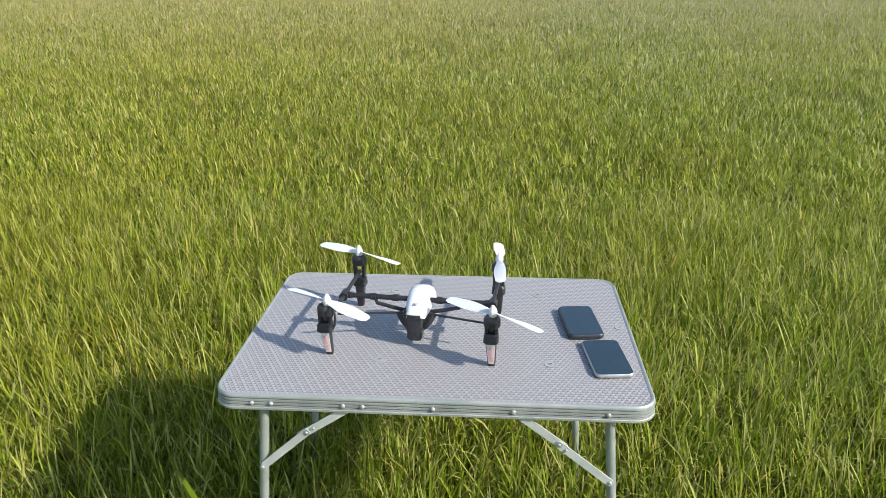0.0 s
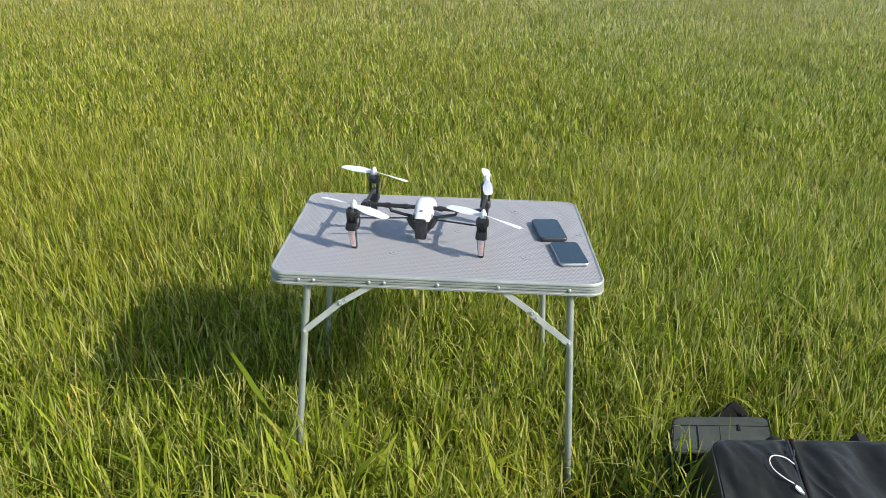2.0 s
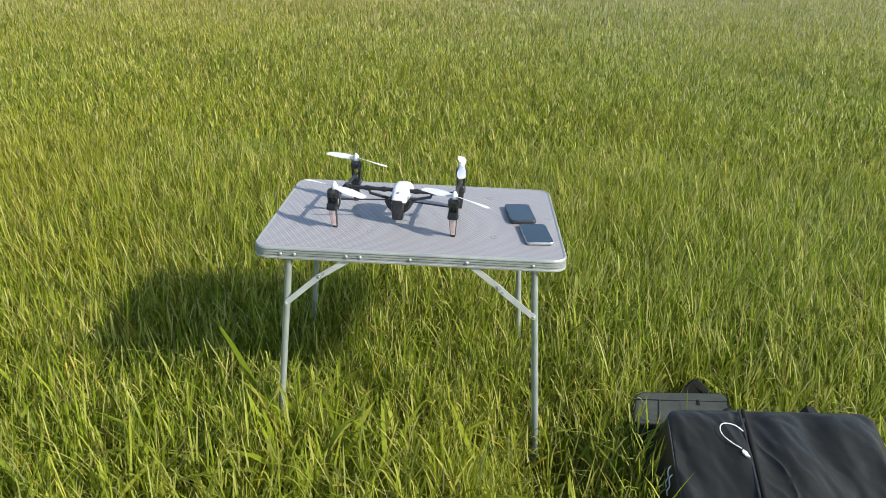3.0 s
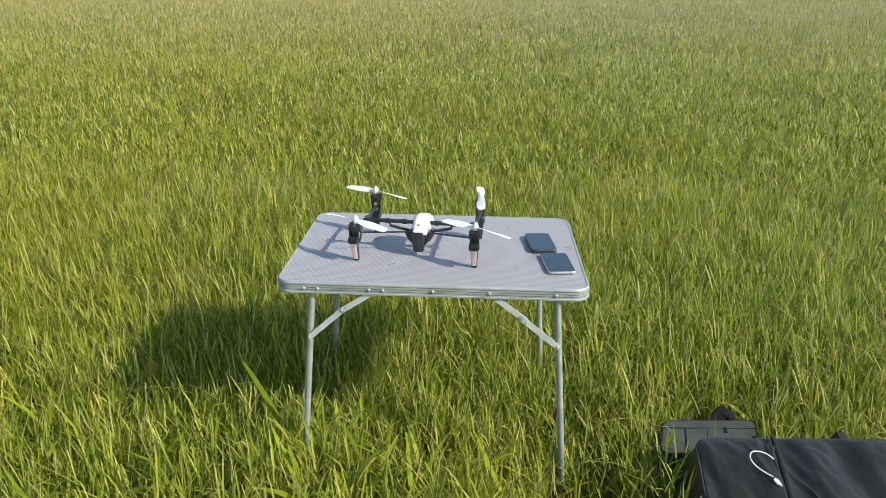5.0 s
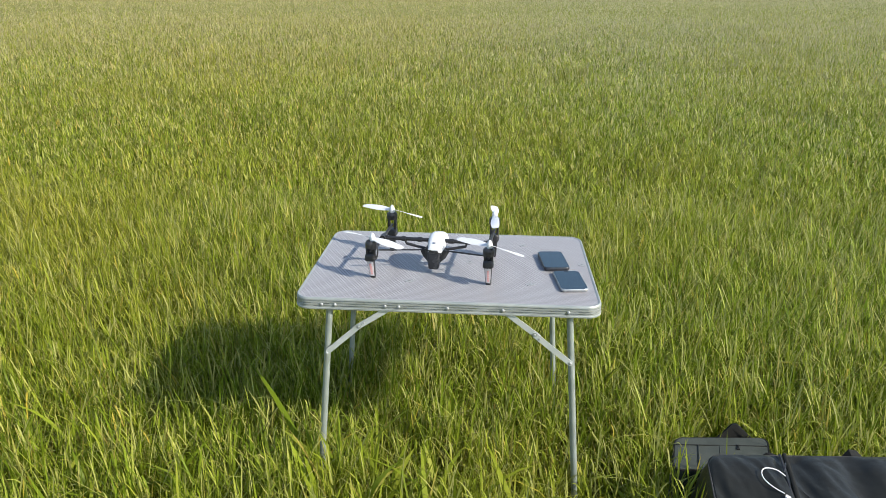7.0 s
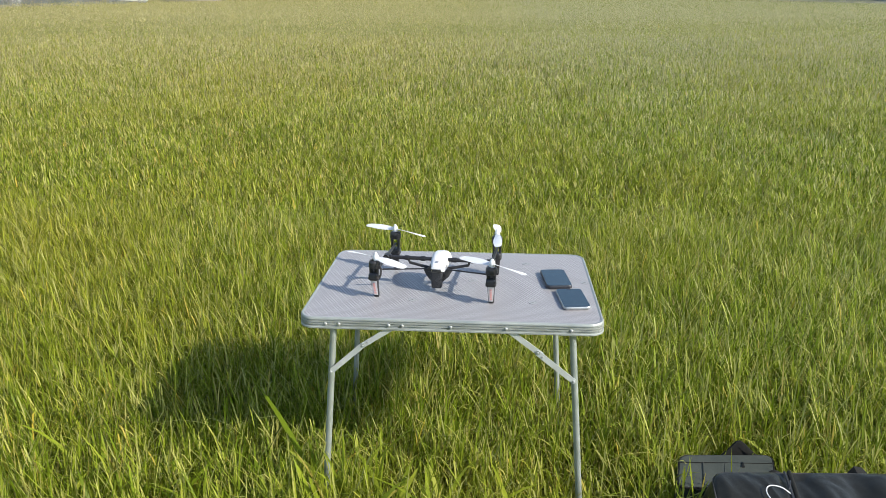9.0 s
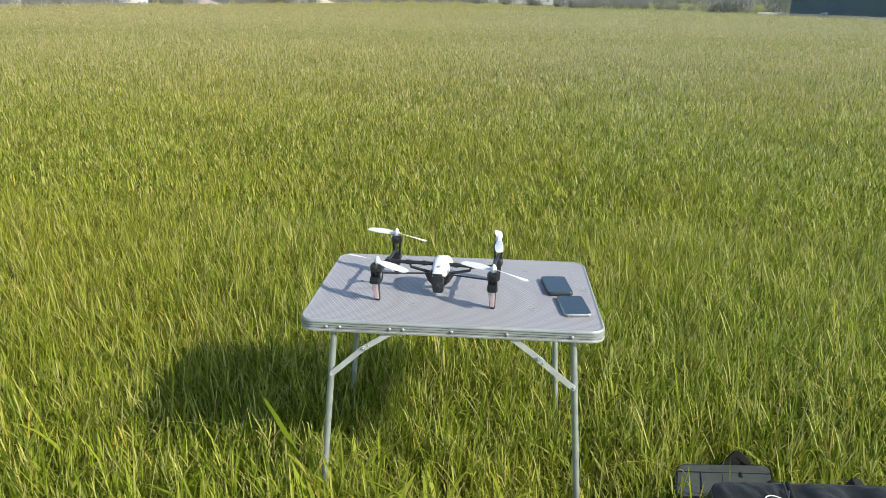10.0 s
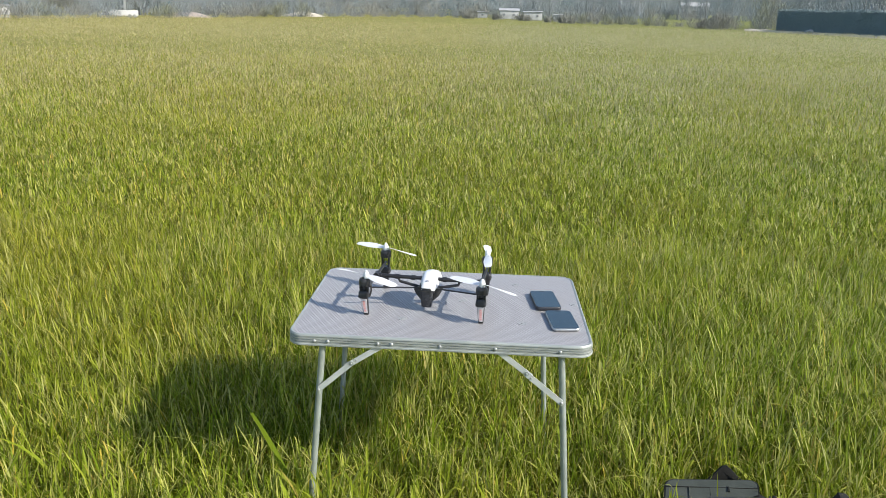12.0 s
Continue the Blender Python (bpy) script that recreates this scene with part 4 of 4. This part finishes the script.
def make_tree(rng, tall, kind):
    """bare: grey trunk, forking limbs, thin twig haze; evergreen: cone of drooping clumps."""
    t = thing("tree", pose(0, 0, 0), "bare grey spring tree at the field edge" if kind == "bare" else "blue-green evergreen tree at the field edge", "tree", "trees along the field edge")
    r = tall * 0.009
    bend = rng.normal(0, 0.02 * tall, (3, 2))
    trunk = [(0, 0, -0.3), (bend[0, 0], bend[0, 1], tall * 0.3), (bend[1, 0], bend[1, 1], tall * 0.6), (bend[2, 0], bend[2, 1], tall * 0.95)]
    part("trunk", tube(trunk, [r * 1.3, r, r * 0.65, r * 0.15], 8), BARK, t)
    centres = []
    bm = bmesh.new()
    for k in range(16 if kind == "bare" else 8):
        z = tall * (rng.uniform(0.22, 0.9) if kind == "bare" else rng.uniform(0.1, 0.9))
        a, ln = rng.uniform(0, 6.28), tall * rng.uniform(0.16, 0.3) * (1.1 - z / tall)
        up = 0.8 if kind == "bare" else -0.1
        p0 = Vector((0, 0, z))
        p1 = p0 + Vector((math.cos(a) * ln * 0.5, math.sin(a) * ln * 0.5, up * ln * 0.4))
        p2 = p0 + Vector((math.cos(a + 0.3) * ln, math.sin(a + 0.3) * ln, up * ln))
        tube([p0, p1, p2], [r * 0.4, r * 0.25, r * 0.08], 5, bm=bm)
        centres += [(*p1, ln * 0.35), (*p2, ln * 0.5)]
    tagged(part("limb", bm, BARK, t), kind="stuff")
    if kind == "bare":
        me = twig_cloud(rng, centres + [(rng.normal(0, 0.8), rng.normal(0, 0.8), tall * rng.uniform(0.05, 0.3), tall * 0.06) for _ in range(8)], 45, 0.9, 1.1, 0.022)
    else:
        cs = [(math.cos(a) * f, math.sin(a) * f, z, 0.06 * tall + 0.1 * f) for z in np.linspace(0.04, 0.97, 11) * tall for a in np.linspace(0, 6.28, 7)[:6] for f in [(1 - z / tall) * tall * 0.2]]
        me = leaf_cloud(rng, cs, 30, 0.7, 0.12)
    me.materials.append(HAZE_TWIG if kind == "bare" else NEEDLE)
    cr = new("crown", me)
    cr.parent = t
    return t


def make_bush(rng, mat, label, wide, tall, per=700):
    b = thing("bush", pose(0, 0, 0), label, "bush", "bushes along the field edge")
    bm = bmesh.new()
    for k in range(9):
        a = rng.uniform(0, 6.28)
        tube([(0.1 * math.cos(a), 0.1 * math.sin(a), -0.1), (wide * 0.25 * math.cos(a), wide * 0.25 * math.sin(a), tall * 0.5), (wide * 0.4 * math.cos(a), wide * 0.4 * math.sin(a), tall * 0.9)], [0.04, 0.03, 0.01], 5, bm=bm)
    tagged(part("stem", bm, BARK, b), kind="stuff")
    cs = [(rng.normal(0, wide * 0.25), rng.normal(0, wide * 0.18), tall * rng.uniform(0.1, 0.75), tall * 0.22) for _ in range(14)]
    me = twig_cloud(rng, cs, per // 14, 0.9, 0.55, 0.018)
    me.materials.append(mat)
    cr = new("crown", me)
    cr.parent = b
    return b


def build_woods():
    rng = np.random.default_rng(11)
    bare = [make_tree(rng, h, "bare") for h in (11, 13, 9, 14)]
    firs = [make_tree(rng, h, "evergreen") for h in (12, 9)]
    bushes = [make_bush(rng, TWIG, "bare brown-grey hedge bush at the field edge", 3.2, 1.7), make_bush(rng, BUSH, "budding olive-green bush at the field edge", 2.8, 1.5), make_bush(rng, HAZE_TWIG, "thicket of bare twigs painted hazy blue-grey", 4.0, 2.4, 900)]
    used = set()

    def put(src, x, y, turn, size):
        m = pose(x, y, height(x, y) - 0.05, 0, 0, turn)
        if src.name in used:
            ob = copy_thing(src, m)
        else:
            used.add(src.name)
            ob = src
            ob.matrix_basis = m
        ob.scale = (size, size, size * rng.uniform(0.9, 1.1))

    for k, az in enumerate(np.arange(-40, 40, 0.6)):
        if 17.5 < az < 34 and k % 2:
            continue
        az = az + rng.uniform(-0.3, 0.3)
        d = edge_dist(az) + rng.uniform(15, 120) + (60 if 11 < az < 18 else 0)
        x, y, z = edge_place(az, d)
        fir = (-10 < az < -5 and rng.uniform() < 0.7) or (-24 < az < -19.5 and rng.uniform() < 0.7) or rng.uniform() < 0.26
        put((firs if fir else bare)[rng.integers(0, 2 if fir else 4)], x, y, rng.uniform(0, 360), rng.uniform(0.8, 1.2))
    for az in np.arange(-38, 38, 0.8):
        az = az + rng.uniform(-0.3, 0.3)
        d = edge_dist(az) + rng.uniform(14, 45) + (70 if 10 < az < 18 else 0)
        x, y, z = edge_place(az, d)
        put(bushes[2 if rng.uniform() < 0.7 else 0], x, y, rng.uniform(0, 360), rng.uniform(0.9, 1.7))
    for az in np.arange(-40, 17.4, 0.85):
        az = az + rng.uniform(-0.3, 0.3)
        if -26.8 < az < -24.4 or -1.5 < az < 5.3:
            continue
        low = 0.55 if -12 < az < -2 or 10 < az < 17 else 1.0
        x, y, z = edge_place(az, edge_dist(az) + rng.uniform(2, 7))
        put(bushes[rng.integers(0, 3)], x, y, rng.uniform(0, 360), low * rng.uniform(0.7, 1.15) * edge_dist(az) / 95)


build_woods()


def build_thicket():
    """Low scrub before the huts."""
    rng = np.random.default_rng(31)
    src = make_bush(rng, TWIG, "low grey scrub before the huts", 2.0, 0.8, 700)
    for k, az in enumerate((-1.7, 0.4, 2.3, 2.6, 4.2, 5.2, 5.9)):
        x, y, z = edge_place(az, edge_dist(az) - 3 + rng.uniform(-1, 1))
        m = pose(x, y, z - 0.05, 0, 0, rng.uniform(0, 360))
        ob = copy_thing(src, m) if k else src
        ob.matrix_basis = m
        ob.scale = [rng.uniform(0.6, 1.0)] * 3


build_thicket()


def build_corner_shrubs():
    """A tall budding shrub beside the hedge and a dark one before the field's corner."""
    rng = np.random.default_rng(37)
    for az, off, wide, tall, mat, label in ((19.0, 9, 4.6, 3.6, BUSH, "tall pale budding shrub beside the hedge"), (16.2, 0.5, 3.0, 1.5, TWIG, "dense dark shrub at the field corner"), (15.2, 1.5, 2.6, 0.8, TWIG, "low brown scrub at the field corner")):
        b = make_bush(rng, mat, label, wide, tall, 1500)
        x, y, z = edge_place(az, edge_dist(az) + off)
        b.matrix_basis = pose(x, y, z - 0.05, 0, 0, 40)


build_corner_shrubs()


def build_hedge():
    """A tall clipped evergreen hedge along the field's corner, with an uneven leafy face."""
    rng = np.random.default_rng(5)
    h = thing("clipped_hedge", pose(0, 0, 0), "tall dark clipped evergreen hedge at the field edge", "hedge")
    p0, p1 = Vector(edge_place(19.7, 78)), Vector(edge_place(36, 62))
    d = (p1 - p0)
    L = d.length
    ux = d.normalized()
    uy = Vector((-ux.y, ux.x, 0))
    tall, deep = 2.05, 1.6
    bm = bmesh.new()
    box((L, deep * 0.8, tall - 0.1), (L / 2, deep / 2, tall / 2 - 0.1), bm=bm)
    turn = Matrix.Translation(p0) @ Matrix((ux, uy, ux.cross(uy))).transposed().to_4x4()
    bmesh.ops.transform(bm, matrix=turn, verts=bm.verts)
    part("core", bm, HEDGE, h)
    n = 42000
    p = np.stack((rng.uniform(0, L, n), rng.uniform(-0.05, deep, n), rng.uniform(0, tall, n)), 1)
    face = rng.integers(0, 3, n)
    p[face < 2, 1] = rng.normal(0.13, 0.05, (face < 2).sum())
    p[face == 2, 2] = rng.normal(tall - 0.12, 0.05, (face == 2).sum()) + 0.08 * np.sin(p[face == 2, 0] * 0.9)
    a, b = rng.normal(0, 1, (n, 3)), rng.normal(0, 1, (n, 3))
    s = 0.030 * rng.uniform(0.5, 1.4, (n, 1))
    v = np.stack((p - a * s, p + a * s, p + b * s), 1).reshape(-1, 3)
    m3 = np.array(turn.to_3x3())
    v = v @ m3.T + np.array(p0)
    me = bpy.data.meshes.new("leaves")
    me.from_pydata(v.tolist(), [], np.arange(3 * n).reshape(-1, 3).tolist())
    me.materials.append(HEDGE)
    lv = tagged(new("foliage", me), kind="stuff")
    lv.parent = h
    # pale gravel bank at its foot
    bm = bmesh.new()
    rows = []
    for az in np.linspace(17.8, 36, 40):
        x, y, z = edge_place(az, edge_dist(az) + 0.5 + 0.1 * math.sin(az * 3))
        g = 0.14 + 0.03 * math.sin(az * 7)
        rows.append([bm.verts.new((x * k, y * k, height(x * k, y * k) + dz)) for k, dz in ((1.0, -0.05), (1.008, g), (1.02, g + 0.05), (1.024, -0.05))])
    for a, b in zip(rows, rows[1:]):
        for k in range(3):
            bm.faces.new((a[k], b[k], b[k + 1], a[k + 1]))
    tagged(part("track", bm, TRACK), "pale gravel bank along the foot of the hedge", "bank", kind="structure")
    x, y, z = edge_place(21.9, edge_dist(21.9) + 0.9)
    bm = bmesh.new()
    bmesh.ops.create_icosphere(bm, subdivisions=3, radius=0.28)
    for v in bm.verts:
        k = 1 + 0.55 * noise.noise(v.co * 7.0)
        v.co = Vector((v.co.x * k * 1.3, v.co.y * k * 0.8, max(v.co.z * k, -0.2) * 0.55 + 0.05))
    ob = part("plastic_sack", bm, RENDERED)
    ob.matrix_basis = pose(x, y, z + 0.20, 0, 0, 20)
    tagged(ob, "crumpled white plastic sack lying by the hedge", "sack")


build_hedge()


def build_shed(az, dist, wide, tall, deep, label, windows=2, roof=0.25, name="shed"):
    x, y, z = edge_place(az, dist)
    s = thing(name, pose(x, y, z, 0, 0, -az), label, "building", "small buildings beyond the field")
    part("wall", box((wide, deep, tall), (0, 0, tall / 2), bevel=0.02), RENDERED, s, "white walls")
    bm = bmesh.new()
    e = [bm.verts.new(p) for p in ((-wide / 2 - 0.15, -deep / 2 - 0.15, tall), (wide / 2 + 0.15, -deep / 2 - 0.15, tall), (wide / 2 + 0.15, deep / 2 + 0.15, tall), (-wide / 2 - 0.15, deep / 2 + 0.15, tall))]
    r = [bm.verts.new(p) for p in ((-wide / 2 - 0.15, 0, tall + roof), (wide / 2 + 0.15, 0, tall + roof))]
    for f in ((e[0], e[1], r[1], r[0]), (e[2], e[3], r[0], r[1]), (e[1], e[2], r[1]), (e[3], e[0], r[0]), (e[3], e[2], e[1], e[0])):
        bm.faces.new(f)
    part("roof", bm, ROOF, s)
    for k in range(windows):
        wx = (k + 0.5) / windows * wide - wide / 2
        w = part("window", box((wide / windows * 0.26, 0.06, tall * 0.28), (wx, -deep / 2 - 0.02, tall * 0.52), bevel=0.01), ROOF, s)
        part("pane", box((wide / windows * 0.21, 0.03, tall * 0.23), (wx, -deep / 2 - 0.05, tall * 0.52)), PANE, w)


def build_lorry(az, dist):
    """A long low white lorry on the road behind the field."""
    x, y, z = edge_place(az, dist)
    v = thing("lorry", pose(x, y, z, 0, 0, -az), "long low white lorry on the road behind the field", "lorry")
    part("body", box((2.35, 0.95, 0.50), (0.30, 0, 0.42), bevel=0.03), RENDERED, v, "white box body")
    part("chassis", box((2.9, 0.80, 0.10), (0.02, 0, 0.14), bevel=0.02), PANE, v)
    o = [(-0.44, 0.12), (-0.44, 0.30), (-0.32, 0.58), (0.24, 0.58), (0.24, 0.12)]
    bm = bmesh.new()
    a = [bm.verts.new((px - 1.15, -0.44, pz)) for px, pz in o]
    b = [bm.verts.new((px - 1.15, 0.44, pz)) for px, pz in o]
    bm.faces.new(a)
    bm.faces.new(b)
    for k in range(5):
        bm.faces.new((a[k], a[(k + 1) % 5], b[(k + 1) % 5], b[k]))
    cab = part("cab", bm, RENDERED, v, "white cab")
    part("side_window", box((0.30, 0.02, 0.17), (-1.18, -0.445, 0.43), bevel=0.005), PANE, cab, "dark side window")
    for wx in (-1.15, 0.75, 1.15):
        for wy in (-0.42, 0.42):
            bm = lathe([(0.15, -0.06), (0.17, -0.04), (0.17, 0.04), (0.15, 0.06)], 18)
            bmesh.ops.transform(bm, matrix=pose(wx, wy, 0.17, 90, 0, 0), verts=bm.verts)
            part("wheel", bm, PANE, v, "dark wheel")


build_lorry(-26.0, 76)
build_shed(-33.2, 71, 1.5, 0.9, 1.4, "small low white shed beyond the field", 1, 0.1)
build_shed(-0.6, 129, 1.6, 0.9, 1.5, "small square white shed beyond the field", 1, 0.1)
build_shed(1.35, 121, 2.9, 1.25, 2.4, "white garden house with dark windows beyond the field", 2, 0.35)
build_shed(3.1, 114, 2.6, 1.15, 2.0, "white caravan parked beyond the field", 2, 0.12, "caravan")
build_shed(4.9, 109, 1.2, 0.9, 1.2, "tiny white hut beyond the field", 1, 0.1)
build_shed(14.4, 250, 8.0, 3.4, 5.0, "white bungalow with a grey roof far off", 3, 1.2, "bungalow")
build_shed(9.9, 290, 9.0, 5.2, 6.0, "tall white house with a grey roof far off", 3, 1.4, "house")


def build_mound(az, dist, wide, tall, mat, label):
    x, y, z = edge_place(az, dist)
    bm = bmesh.new()
    rows = []
    for k in range(6):
        s = k / 5
        rows.append([bm.verts.new((x + wide * (1 - s) * math.cos(a) * (1 + 0.15 * math.sin(3 * a + az)), y + wide * 0.6 * (1 - s) * math.sin(a), height(x, y) - 0.05 + tall * math.sin(s * 1.57) * (1 + 0.1 * math.sin(5 * a)))) for a in np.linspace(0, 6.283, 25)[:24]])
    for a, b in zip(rows, rows[1:]):
        for k in range(24):
            bm.faces.new((a[k], a[(k + 1) % 24], b[(k + 1) % 24], b[k]))
    tagged(part("earth_mound", bm, mat), label, "mound")


SOIL = surface("bare_earth", (0.26, 0.22, 0.19), (0.34, 0.29, 0.25), 0.95, 0, 0.8, 6, 0.5)
build_mound(-21.6, 85, 2.8, 0.55, SOIL, "low mound of brown earth at the field edge")
build_mound(-13.6, 103, 3.0, 0.6, TRACK, "low mound of pale sand at the field edge")


def build_backdrop():
    """Distant woodland: a long uneven strip far behind everything else."""
    rng = np.random.default_rng(21)
    bm = bmesh.new()
    lo, hi = [], []
    for k in range(400):
        a = radians(-80 + 160 * k / 399)
        x, y = 640 * math.sin(a), 640 * math.cos(a)
        z = height(x, y)
        lo.append(bm.verts.new((x, y, z - 12)))
        hi.append(bm.verts.new((x, y, z + 20 + 5 * noise.noise((k * 0.11, 0, 0)) + 3 * rng.uniform())))
    for k in range(399):
        bm.faces.new((lo[k], lo[k + 1], hi[k + 1], hi[k]))
    tagged(part("backdrop", bm, FARWOOD), "distant woodland backdrop with grey-blue haze painted in", "backdrop", kind="structure")


# woodland strip's colour includes the haze, painted as pale grey-blue
FARWOOD = surface("hazed_far_woodland", (0.20, 0.235, 0.25), (0.30, 0.325, 0.33), 1.0, 0, 0.05, 0.4, 0.0, spec=0.0)
build_backdrop()
